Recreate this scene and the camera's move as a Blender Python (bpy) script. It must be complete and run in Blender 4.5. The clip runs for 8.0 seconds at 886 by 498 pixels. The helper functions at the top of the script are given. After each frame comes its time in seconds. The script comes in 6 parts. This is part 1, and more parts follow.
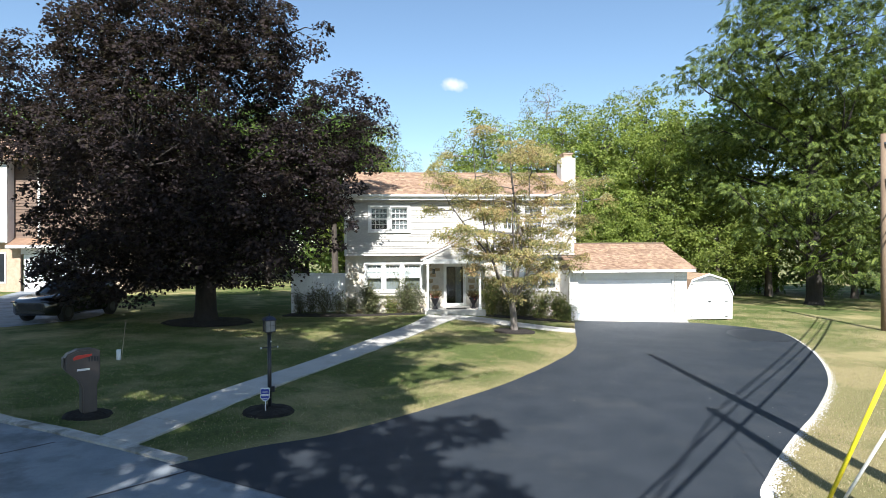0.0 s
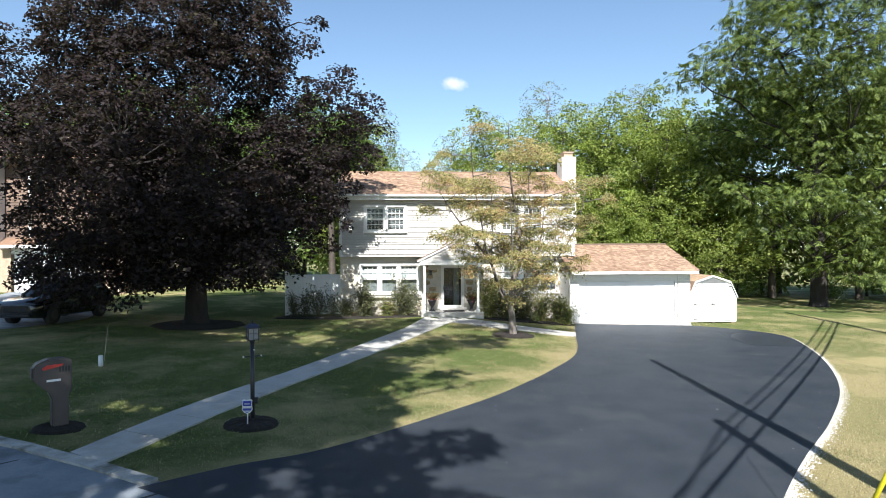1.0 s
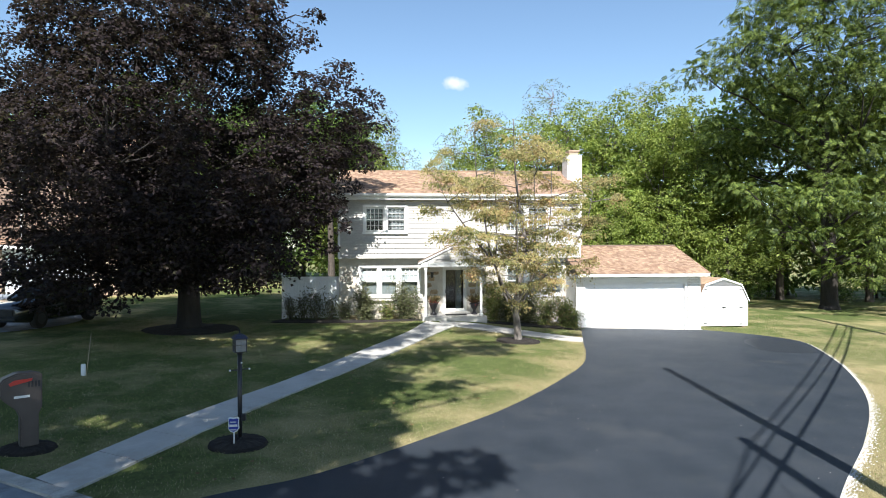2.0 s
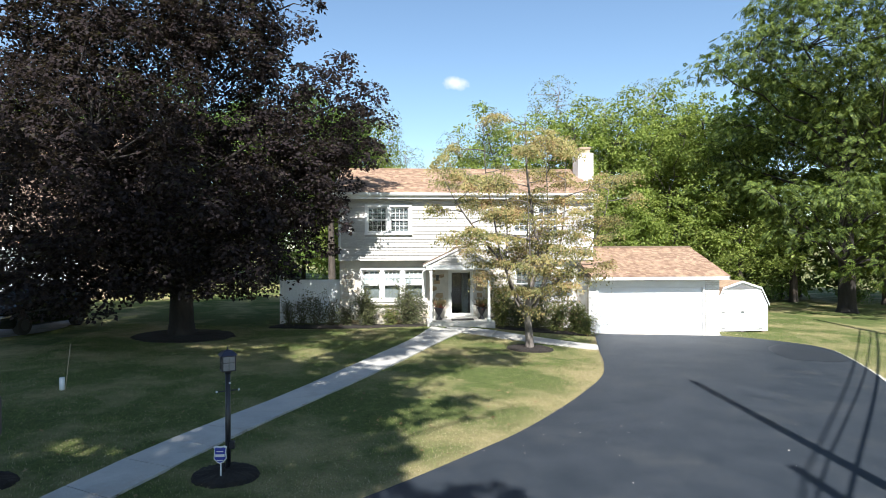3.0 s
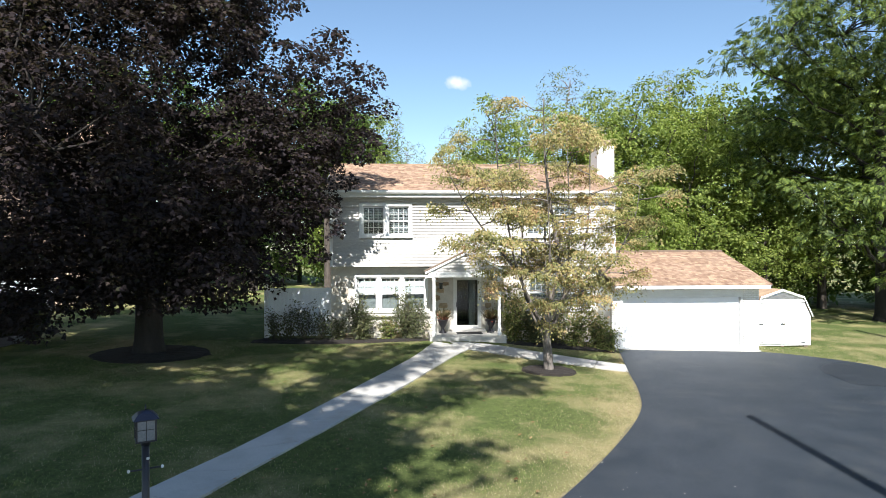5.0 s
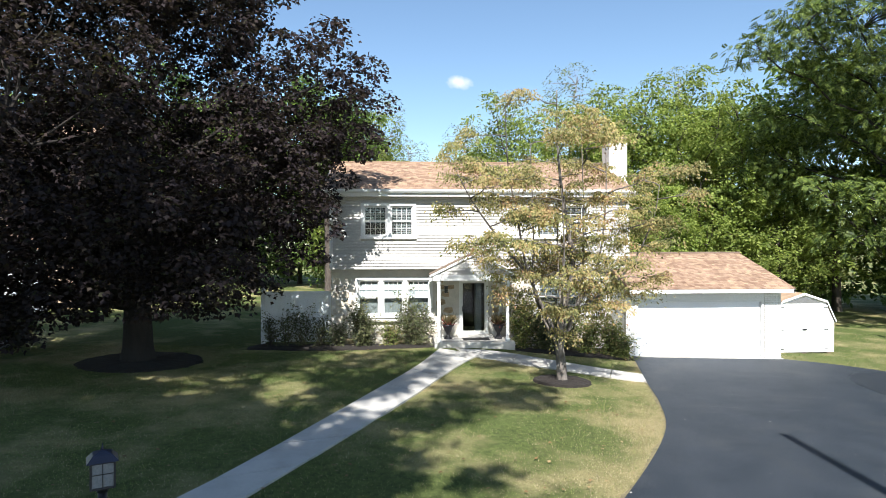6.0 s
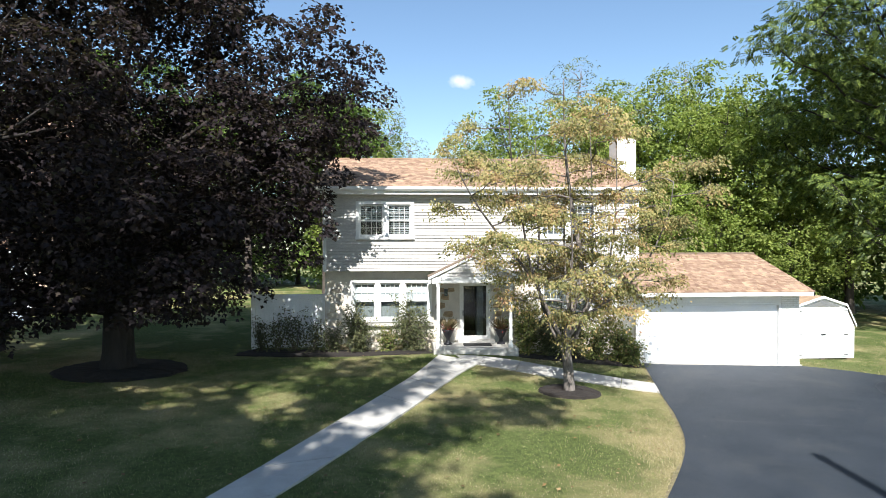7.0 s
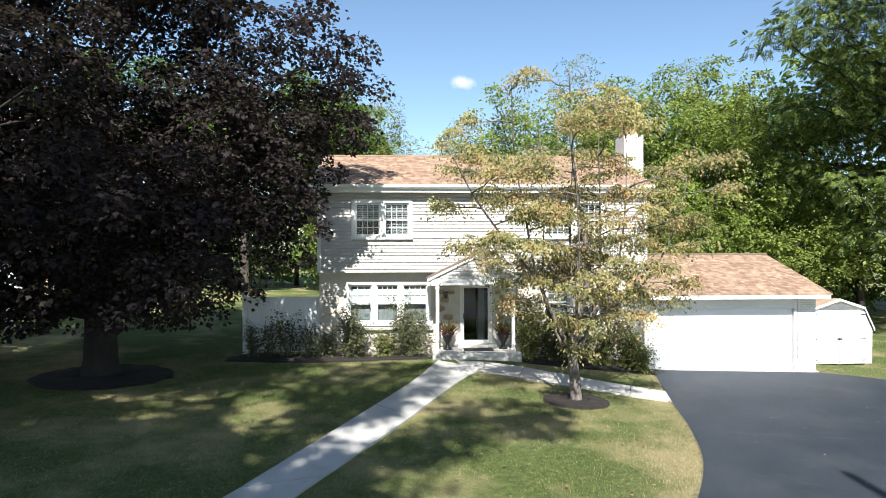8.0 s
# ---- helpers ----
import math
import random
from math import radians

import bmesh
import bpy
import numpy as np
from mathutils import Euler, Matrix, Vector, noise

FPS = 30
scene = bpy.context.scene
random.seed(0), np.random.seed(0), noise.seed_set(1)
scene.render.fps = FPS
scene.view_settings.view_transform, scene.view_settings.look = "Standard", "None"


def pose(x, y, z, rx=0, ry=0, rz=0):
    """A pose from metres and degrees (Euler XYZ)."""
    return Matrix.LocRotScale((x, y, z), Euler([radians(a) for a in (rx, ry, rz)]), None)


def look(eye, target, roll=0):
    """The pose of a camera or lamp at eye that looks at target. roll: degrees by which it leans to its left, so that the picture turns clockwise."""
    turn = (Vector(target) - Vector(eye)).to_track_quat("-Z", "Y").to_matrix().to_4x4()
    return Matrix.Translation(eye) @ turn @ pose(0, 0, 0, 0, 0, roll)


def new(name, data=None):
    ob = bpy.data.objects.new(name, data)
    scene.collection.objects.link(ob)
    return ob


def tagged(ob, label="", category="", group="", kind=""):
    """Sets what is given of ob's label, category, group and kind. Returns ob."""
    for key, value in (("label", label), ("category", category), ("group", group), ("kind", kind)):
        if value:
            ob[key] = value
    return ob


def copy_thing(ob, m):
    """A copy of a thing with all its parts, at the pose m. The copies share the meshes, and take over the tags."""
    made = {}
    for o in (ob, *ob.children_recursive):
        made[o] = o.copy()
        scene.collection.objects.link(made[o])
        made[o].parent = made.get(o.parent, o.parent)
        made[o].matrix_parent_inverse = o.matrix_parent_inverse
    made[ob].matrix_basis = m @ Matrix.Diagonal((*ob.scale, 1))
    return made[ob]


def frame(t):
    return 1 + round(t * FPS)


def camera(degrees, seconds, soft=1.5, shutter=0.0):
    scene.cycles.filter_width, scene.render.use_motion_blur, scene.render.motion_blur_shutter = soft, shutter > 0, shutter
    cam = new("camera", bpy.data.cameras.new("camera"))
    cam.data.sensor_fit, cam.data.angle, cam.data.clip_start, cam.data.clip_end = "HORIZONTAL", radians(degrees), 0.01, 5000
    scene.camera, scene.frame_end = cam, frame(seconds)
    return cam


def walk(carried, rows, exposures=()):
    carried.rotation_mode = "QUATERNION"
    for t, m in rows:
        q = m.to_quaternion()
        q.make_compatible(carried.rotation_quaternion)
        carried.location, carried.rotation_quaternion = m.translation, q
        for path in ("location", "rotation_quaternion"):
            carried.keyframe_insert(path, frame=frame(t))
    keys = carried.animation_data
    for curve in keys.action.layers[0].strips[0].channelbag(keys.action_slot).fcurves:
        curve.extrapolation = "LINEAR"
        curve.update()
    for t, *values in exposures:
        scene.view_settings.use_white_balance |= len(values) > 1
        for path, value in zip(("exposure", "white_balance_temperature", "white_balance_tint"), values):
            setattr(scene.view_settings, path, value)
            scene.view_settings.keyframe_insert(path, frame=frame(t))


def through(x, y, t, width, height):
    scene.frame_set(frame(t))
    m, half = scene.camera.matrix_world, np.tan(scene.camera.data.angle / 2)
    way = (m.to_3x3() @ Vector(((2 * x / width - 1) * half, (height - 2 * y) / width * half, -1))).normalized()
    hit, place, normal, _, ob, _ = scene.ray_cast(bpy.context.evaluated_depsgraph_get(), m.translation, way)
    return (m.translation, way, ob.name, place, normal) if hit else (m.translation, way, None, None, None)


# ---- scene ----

# ---- camera ----
cam = camera(72.0, 8.0, soft=0.65)
# seconds, eye x y z, yaw to the left, pitch, roll (degrees)
ROWS = [
    (0.0, -3.046, -2.870, 3.393, -3.99, 0.21, -0.33),
    (0.5, -2.971, -2.589, 3.440, -3.99, 0.15, -0.28),
    (1.0, -2.856, -2.188, 3.480, -3.96, 0.13, -0.26),
    (1.5, -2.799, -1.750, 3.522, -3.94, 0.11, -0.22),
    (3.0, -2.991, 0.074, 3.654, -3.85, 0.08, -0.21),
    (3.5, -2.963, 0.905, 3.685, -3.83, 0.10, -0.21),
    (4.0, -2.803, 1.797, 3.730, -3.78, 0.10, -0.22),
    (4.5, -2.839, 2.462, 3.792, -3.75, 0.08, -0.20),
    (6.0, -2.952, 4.164, 3.935, -3.52, 0.01, -0.14),
    (6.5, -2.945, 4.787, 3.955, -3.47, 0.00, -0.12),
    (7.0, -2.808, 5.304, 3.985, -3.36, -0.05, -0.16),
    (7.5, -2.675, 5.822, 3.985, -3.26, -0.08, -0.10),
    (8.0, -2.685, 6.219, 3.975, -3.21, 0.02, -0.14),
]


def aim(x, y, z, yaw, pitch, roll):
    a, b = radians(yaw), radians(pitch)
    way = Vector((-math.sin(a) * math.cos(b), math.cos(a) * math.cos(b), math.sin(b)))
    return look((x, y, z), Vector((x, y, z)) + way, roll)


walk(cam, [(t, aim(*row)) for t, *row in ROWS], [(0.0, 0.95, 6300, 10), (8.0, 0.95, 6300, 10)])

# ---- sky and sun ----
SHADE = Vector((0.09, 1.0, -1.0)).normalized()  # the way the sunlight travels
world = bpy.data.worlds.new("sky")
scene.world = world
world.use_nodes = True
wn, wl = world.node_tree.nodes, world.node_tree.links
sky = wn.new("ShaderNodeTexSky")
sky.sky_type, sky.sun_disc = "NISHITA", False
sky.sun_elevation, sky.sun_rotation = math.asin(-SHADE.z), math.atan2(-SHADE.x, -SHADE.y)
sky.air_density, sky.dust_density, sky.ozone_density = 1.0, 0.3, 1.5
wn["Background"].inputs["Strength"].default_value = 0.096
tc = wn.new("ShaderNodeTexCoord")
mp = wn.new("ShaderNodeMapping")  # a small cloud lies round one direction
mp.inputs["Location"].default_value, mp.inputs["Scale"].default_value = (-0.0832 * 30, 0.0, -0.2652 * 80), (30.0, 0.0, 80.0)
wl.new(tc.outputs["Generated"], mp.inputs["Vector"])
wisp = wn.new("ShaderNodeTexNoise")
wisp.inputs["Scale"].default_value, wisp.inputs["Detail"].default_value = 38.0, 6.0
wl.new(tc.outputs["Generated"], wisp.inputs["Vector"])
dist = wn.new("ShaderNodeVectorMath")
dist.operation = "LENGTH"
wl.new(mp.outputs[0], dist.inputs[0])
edge = wn.new("ShaderNodeMath")
edge.operation = "MULTIPLY_ADD"
edge.inputs[1].default_value = 2.2
wl.new(wisp.outputs["Fac"], edge.inputs[0])
neg = wn.new("ShaderNodeMath")
neg.operation = "MULTIPLY_ADD"
neg.inputs[1].default_value, neg.inputs[2].default_value = -1.0, -0.35
wl.new(dist.outputs["Value"], neg.inputs[0])
wl.new(neg.outputs[0], edge.inputs[2])
front = wn.new("ShaderNodeSeparateXYZ")
wl.new(tc.outputs["Generated"], front.inputs[0])
ahead_only = wn.new("ShaderNodeMath")
ahead_only.operation = "GREATER_THAN"
wl.new(front.outputs[1], ahead_only.inputs[0])
fac = wn.new("ShaderNodeMath")
fac.operation, fac.use_clamp = "MULTIPLY", True
wl.new(edge.outputs[0], fac.inputs[0])
wl.new(ahead_only.outputs[0], fac.inputs[1])
puff = wn.new("ShaderNodeMix")
puff.data_type = "RGBA"
puff.inputs[7].default_value = (6.3, 6.4, 6.5, 1)
wl.new(fac.outputs[0], puff.inputs[0])
clear = wn.new("ShaderNodeMix")
clear.data_type, clear.blend_type = "RGBA", "MULTIPLY"
clear.inputs[0].default_value = 1.0
clear.inputs[7].default_value = (0.98, 1.02, 1.0, 1)
wl.new(sky.outputs[0], clear.inputs[6])
wl.new(clear.outputs[2], puff.inputs[6])
wl.new(puff.outputs[2], wn["Background"].inputs["Color"])
sun = new("sun", bpy.data.lights.new("sun", "SUN"))
sun.data.energy, sun.data.angle, sun.data.color = 6.1, radians(0.55), (1.0, 0.955, 0.89)
sun.matrix_world = look((0, 0, 30), Vector((0, 0, 30)) + SHADE)

# ---- materials ----


def nodes_of(name):
    m = bpy.data.materials.new(name)
    m.use_nodes = True
    t = m.node_tree
    return m, t.nodes, t.links, t.nodes["Principled BSDF"]


def ramp(nodes, links, fac, stops):
    r = nodes.new("ShaderNodeValToRGB")
    while len(r.color_ramp.elements) < len(stops):
        r.color_ramp.elements.new(0.5)
    for e, (p, c) in zip(r.color_ramp.elements, stops):
        e.position, e.color = p, (*c, 1)
    links.new(fac, r.inputs[0])
    return r.outputs[0]


def noise_tex(nodes, links, vec, scale, detail=4.0, rough=0.6):
    n = nodes.new("ShaderNodeTexNoise")
    n.inputs["Scale"].default_value, n.inputs["Detail"].default_value, n.inputs["Roughness"].default_value = scale, detail, rough
    links.new(vec, n.inputs["Vector"])
    return n.outputs["Fac"]


def mixc(nodes, links, fac, a, b, kind="MIX"):
    m = nodes.new("ShaderNodeMix")
    m.data_type, m.blend_type = "RGBA", kind
    for sock, v in ((m.inputs[0], fac), (m.inputs[6], a), (m.inputs[7], b)):
        if isinstance(v, (int, float)):
            sock.default_value = v
        elif isinstance(v, tuple):
            sock.default_value = (*v, 1)
        else:
            links.new(v, sock)
    return m.outputs[2]


def surface(name, a, b, rough=0.7, coarse=1.5, fine=40.0, bump=0.2, metal=0.0, stain=None, vary=0.0, stretch=(1, 1, 1), bump_dist=0.01, tones=""):
    """Two colours mixed by coarse and fine grain, optional stains and piece-to-piece variation."""
    m, n, l, p = nodes_of(name)
    co = n.new("ShaderNodeTexCoord")
    mp = n.new("ShaderNodeMapping")
    mp.inputs["Scale"].default_value = stretch
    l.new(co.outputs["Object"], mp.inputs["Vector"])
    vec = mp.outputs[0]
    big, small = noise_tex(n, l, vec, coarse), noise_tex(n, l, vec, fine, 3.0, 0.7)
    col = ramp(n, l, big, [(0.3, a), (0.7, b)])
    grain = ramp(n, l, small, [(0.25, (0.78, 0.78, 0.78)), (0.75, (1.12, 1.12, 1.12))])
    col = mixc(n, l, 1.0, col, grain, "MULTIPLY")
    if stain:
        sp = ramp(n, l, noise_tex(n, l, vec, coarse * 0.6, 6.0, 0.65), [(0.52, (0, 0, 0)), (0.66, (1, 1, 1))])
        col = mixc(n, l, sp, col, stain)
    if tones:
        info = n.new("ShaderNodeObjectInfo" if tones == "object" else "ShaderNodeNewGeometry")
        v = ramp(n, l, info.outputs["Random" if tones == "object" else "Random Per Island"], [(0.0, (0.66, 0.57, 0.54)), (0.25, (0.82, 0.75, 0.72)), (0.5, (0.94, 0.91, 0.90)), (0.75, (1.06, 1.04, 1.01)), (1.0, (1.24, 1.25, 1.14))])
        col = mixc(n, l, 1.0, col, v, "MULTIPLY")
    if vary:
        info = n.new("ShaderNodeObjectInfo")
        v = ramp(n, l, info.outputs["Random"], [(0.0, (1 - vary,) * 3), (1.0, (1 + vary,) * 3)])
        col = mixc(n, l, 1.0, col, v, "MULTIPLY")
    l.new(col, p.inputs["Base Color"])
    p.inputs["Roughness"].default_value, p.inputs["Metallic"].default_value = rough, metal
    if bump:
        bp = n.new("ShaderNodeBump")
        bp.inputs["Strength"].default_value, bp.inputs["Distance"].default_value = bump, bump_dist
        l.new(small, bp.inputs["Height"])
        l.new(bp.outputs[0], p.inputs["Normal"])
    return m


def foliage(name, stops, through=0.35, rough=0.6, gloss=0.25, patchy=0.0):
    """Leaves: each leaf takes its own tone, or shares it with its bough (patchy); part of the light goes through."""
    m, n, l, p = nodes_of(name)
    geo = n.new("ShaderNodeNewGeometry")
    co = n.new("ShaderNodeTexCoord")
    pick = geo.outputs["Random Per Island"]
    if patchy:
        wide = n.new("ShaderNodeMapRange")
        wide.inputs[1].default_value, wide.inputs[2].default_value = 0.3, 0.7
        l.new(noise_tex(n, l, co.outputs["Object"], 1.1, 2.0), wide.inputs[0])
        blend = n.new("ShaderNodeMix")
        blend.inputs[0].default_value = patchy
        l.new(pick, blend.inputs[2])
        l.new(wide.outputs[0], blend.inputs[3])
        pick = blend.outputs[0]
    col = ramp(n, l, pick, stops)
    tone = ramp(n, l, noise_tex(n, l, co.outputs["Object"], 0.5, 2.0), [(0.3, (0.72, 0.72, 0.72)), (0.7, (1.25, 1.25, 1.2))])
    col = mixc(n, l, 1.0, col, tone, "MULTIPLY")
    l.new(col, p.inputs["Base Color"])
    p.inputs["Roughness"].default_value = rough
    p.inputs["Specular IOR Level"].default_value = gloss
    tr = n.new("ShaderNodeBsdfTranslucent")
    l.new(mixc(n, l, 1.0, col, (1.15, 1.2, 0.7), "MULTIPLY"), tr.inputs["Color"])
    mx = n.new("ShaderNodeMixShader")
    mx.inputs[0].default_value = through
    l.new(p.outputs[0], mx.inputs[1])
    l.new(tr.outputs[0], mx.inputs[2])
    l.new(mx.outputs[0], n["Material Output"].inputs["Surface"])
    return m


def glass_pane(name, tint=(0.9, 0.95, 0.95)):
    m, n, l, p = nodes_of(name)
    tr, gl, fr, mx = (n.new("ShaderNode" + k) for k in ("BsdfTransparent", "BsdfGlossy", "Fresnel", "MixShader"))
    tr.inputs["Color"].default_value = (*tint, 1)
    gl.inputs["Roughness"].default_value = 0.02
    fr.inputs["IOR"].default_value = 1.4
    l.new(fr.outputs[0], mx.inputs[0])
    l.new(tr.outputs[0], mx.inputs[1])
    l.new(gl.outputs[0], mx.inputs[2])
    l.new(mx.outputs[0], n["Material Output"].inputs["Surface"])
    return m


WHITE = surface("white_paint", (0.68, 0.68, 0.665), (0.74, 0.74, 0.725), 0.45, 2.0, 60, 0.05, stain=(0.62, 0.62, 0.60))
VINYL = surface("cream_vinyl_siding", (0.40, 0.385, 0.36), (0.455, 0.44, 0.41), 0.5, 0.8, 25, 0.08, vary=0.03, stretch=(0.4, 1, 1))
GARAGE_WHITE = surface("white_door_paint", (0.74, 0.75, 0.765), (0.80, 0.81, 0.825), 0.4, 1.2, 50, 0.03)
WHITE_BRICK = surface("white_painted_brick", (0.70, 0.69, 0.66), (0.80, 0.79, 0.76), 0.75, 3, 60, 0.4, vary=0.08)
MORTAR = surface("pale_mortar", (0.50, 0.47, 0.42), (0.60, 0.56, 0.50), 0.9, 4, 90, 0.5)
STONE = surface("cream_fieldstone", (0.42, 0.36, 0.28), (0.62, 0.56, 0.47), 0.85, 3, 45, 0.6, vary=0.25)
BROWN_STONE = surface("brown_fieldstone", (0.22, 0.15, 0.09), (0.40, 0.31, 0.20), 0.85, 3, 45, 0.6, vary=0.3)
CONCRETE = surface("concrete", (0.37, 0.36, 0.335), (0.47, 0.455, 0.42), 0.9, 1.2, 70, 0.3, stain=(0.33, 0.31, 0.28))
STREET = surface("worn_street_asphalt", (0.16, 0.187, 0.215), (0.24, 0.268, 0.295), 0.9, 1.6, 60, 1.0, stain=(0.115, 0.127, 0.142))
DRIVE = surface("fresh_sealed_asphalt", (0.020, 0.0265, 0.035), (0.034, 0.041, 0.051), 0.62, 0.9, 150, 0.5, stain=(0.039, 0.044, 0.050))
DRIVE.node_tree.nodes["Principled BSDF"].inputs["Specular IOR Level"].default_value = 0.22
MULCH = surface("dark_mulch", (0.012, 0.009, 0.008), (0.028, 0.021, 0.016), 0.95, 5, 60, 1.0, bump_dist=0.04)
SHINGLE = surface("tan_shingle", (0.225, 0.150, 0.102), (0.36, 0.255, 0.18), 0.9, 2.5, 110, 0.5, tones="object")
DARK_SHINGLE = surface("brown_shingle", (0.13, 0.095, 0.07), (0.20, 0.15, 0.11), 0.9, 3, 90, 0.5)
BARK = surface("bark", (0.045, 0.036, 0.03), (0.10, 0.082, 0.068), 0.95, 6, 50, 1.0, stretch=(1, 1, 0.25), bump_dist=0.03)
PALE_BARK = surface("pale_bark", (0.17, 0.15, 0.13), (0.34, 0.31, 0.28), 0.9, 5, 50, 0.8, stretch=(1, 1, 0.4), bump_dist=0.02)
# mottled dogwood bark; the pale blotches paint in sun dapples on the trunk
DOG_BARK = surface("painted_dapple_bark", (0.040, 0.033, 0.028), (0.24, 0.21, 0.185), 0.9, 7, 40, 0.8, stretch=(1, 1, 0.5), bump_dist=0.02)
MAPLE_BARK = surface("dark_bark", (0.016, 0.014, 0.012), (0.036, 0.030, 0.027), 0.95, 6, 50, 1.0, stretch=(1, 1, 0.25), bump_dist=0.03)
BLACK_METAL = surface("black_metal", (0.012, 0.012, 0.016), (0.02, 0.02, 0.026), 0.4, 5, 80, 0.05)
BROWN_PLASTIC = surface("brown_plastic", (0.060, 0.047, 0.043), (0.075, 0.060, 0.054), 0.5, 4, 80, 0.08)
# near-black colour stands in for the dimness inside the rooms
PAINTED_DIM_ROOM = surface("painted_dim_room", (0.035, 0.032, 0.03), (0.05, 0.046, 0.042), 0.9, 2, 20, 0)
GLASS = glass_pane("window_glass")
# white slats coloured grey: their shade behind the glass is in the colour
BLIND = surface("shade_greyed_blind", (0.21, 0.22, 0.235), (0.27, 0.28, 0.295), 0.6, 3, 30, 0)
WOOD_POLE = surface("weathered_pole", (0.13, 0.09, 0.06), (0.22, 0.16, 0.11), 0.9, 4, 40, 0.6, stretch=(1, 1, 0.15))
FENCE_VINYL = surface("white_vinyl", (0.76, 0.78, 0.80), (0.82, 0.83, 0.85), 0.4, 2, 40, 0.03)
CAR_PAINT = surface("black_car_paint", (0.008, 0.009, 0.013), (0.012, 0.013, 0.018), 0.18, 3, 60, 0)
CAR_PAINT.node_tree.nodes["Principled BSDF"].inputs["Coat Weight"].default_value = 0.8
DARK_GLASS = surface("dark_car_glass", (0.012, 0.016, 0.022), (0.015, 0.02, 0.028), 0.05, 3, 60, 0)
TYRE = surface("black_rubber", (0.015, 0.015, 0.015), (0.025, 0.025, 0.025), 0.85, 5, 60, 0.2)
ROLLER = surface("roller_cloth", (0.42, 0.43, 0.44), (0.50, 0.51, 0.52), 0.8, 3, 60, 0.1)
YELLOW = surface("yellow_plastic", (0.75, 0.62, 0.02), (0.82, 0.70, 0.03), 0.45, 2, 40, 0.02)
RED_PAINT = surface("red_plastic", (0.45, 0.03, 0.02), (0.52, 0.04, 0.03), 0.4, 4, 60, 0)
BLUE_PAINT = surface("blue_sign", (0.02, 0.04, 0.30), (0.03, 0.05, 0.36), 0.4, 4, 60, 0)
STEEL = surface("dull_steel", (0.25, 0.25, 0.26), (0.35, 0.35, 0.36), 0.45, 3, 60, 0, metal=0.8)
BROWN_SIDING = surface("brown_siding", (0.13, 0.085, 0.06), (0.18, 0.12, 0.085), 0.6, 1, 25, 0.08, vary=0.05)
TAN_BRICK = surface("tan_brick", (0.38, 0.27, 0.19), (0.52, 0.40, 0.30), 0.85, 4, 50, 0.4, vary=0.15)
MAPLE_LEAF = foliage("purple_maple_leaf", [(0.0, (0.027, 0.022, 0.027)), (0.55, (0.036, 0.028, 0.031)), (0.88, (0.050, 0.036, 0.036)), (1.0, (0.050, 0.052, 0.031))], 0.4, 0.65, 0.12)
DOG_LEAF = foliage("turning_dogwood_leaf", [(0.0, (0.062, 0.074, 0.026)), (0.3, (0.145, 0.150, 0.055)), (0.5, (0.265, 0.24, 0.095)), (0.68, (0.33, 0.245, 0.11)), (0.85, (0.265, 0.155, 0.09)), (1.0, (0.17, 0.080, 0.055))], 0.22, 0.6, 0.25, 0.6)
GREEN_LEAF = foliage("green_leaf", [(0.0, (0.095, 0.138, 0.030)), (0.5, (0.198, 0.258, 0.060)), (1.0, (0.34, 0.39, 0.115))], 0.45)
DEEP_LEAF = foliage("deep_green_leaf", [(0.0, (0.060, 0.100, 0.028)), (0.5, (0.115, 0.180, 0.045)), (1.0, (0.19, 0.255, 0.075))], 0.42)
WALNUT_LEAF = foliage("feathery_green_leaf", [(0.0, (0.026, 0.045, 0.012)), (0.5, (0.066, 0.100, 0.021)), (1.0, (0.165, 0.205, 0.045))], 0.25)
OLIVE_LEAF = foliage("olive_leaf", [(0.0, (0.10, 0.125, 0.04)), (0.6, (0.17, 0.20, 0.06)), (1.0, (0.24, 0.25, 0.10))], 0.45)
BUSH_LEAF = foliage("shrub_leaf", [(0.0, (0.045, 0.055, 0.028)), (0.6, (0.095, 0.11, 0.05)), (1.0, (0.16, 0.15, 0.08))], 0.3)


def turf_wear(n, l, where):
    """How dry the turf is: patches, plus the wear stored on the mesh."""
    kept = n.new("ShaderNodeAttribute")
    kept.attribute_name = "wear"
    add = n.new("ShaderNodeMath")
    add.operation, add.use_clamp = "ADD", True
    l.new(where, add.inputs[0])
    l.new(kept.outputs["Fac"], add.inputs[1])
    return add.outputs[0]


def lawn_material():
    m, n, l, p = nodes_of("lawn")
    co = n.new("ShaderNodeTexCoord")
    v = co.outputs["Object"]
    green = ramp(n, l, noise_tex(n, l, v, 9.0, 5.0, 0.75), [(0.3, (0.050, 0.070, 0.023)), (0.6, (0.112, 0.142, 0.043)), (0.8, (0.180, 0.200, 0.068))])
    dry = ramp(n, l, noise_tex(n, l, v, 30.0, 4.0, 0.75), [(0.3, (0.22, 0.185, 0.085)), (0.7, (0.43, 0.375, 0.19))])
    where = ramp(n, l, noise_tex(n, l, v, 0.33, 5.0, 0.62), [(0.46, (0, 0, 0)), (0.66, (1, 1, 1))])
    l.new(mixc(n, l, turf_wear(n, l, where), green, dry), p.inputs["Base Color"])
    p.inputs["Roughness"].default_value = 0.95
    p.inputs["Specular IOR Level"].default_value = 0.15
    bp = n.new("ShaderNodeBump")
    bp.inputs["Strength"].default_value, bp.inputs["Distance"].default_value = 0.9, 0.05
    l.new(noise_tex(n, l, v, 45.0, 4.0, 0.8), bp.inputs["Height"])
    l.new(bp.outputs[0], p.inputs["Normal"])
    return m


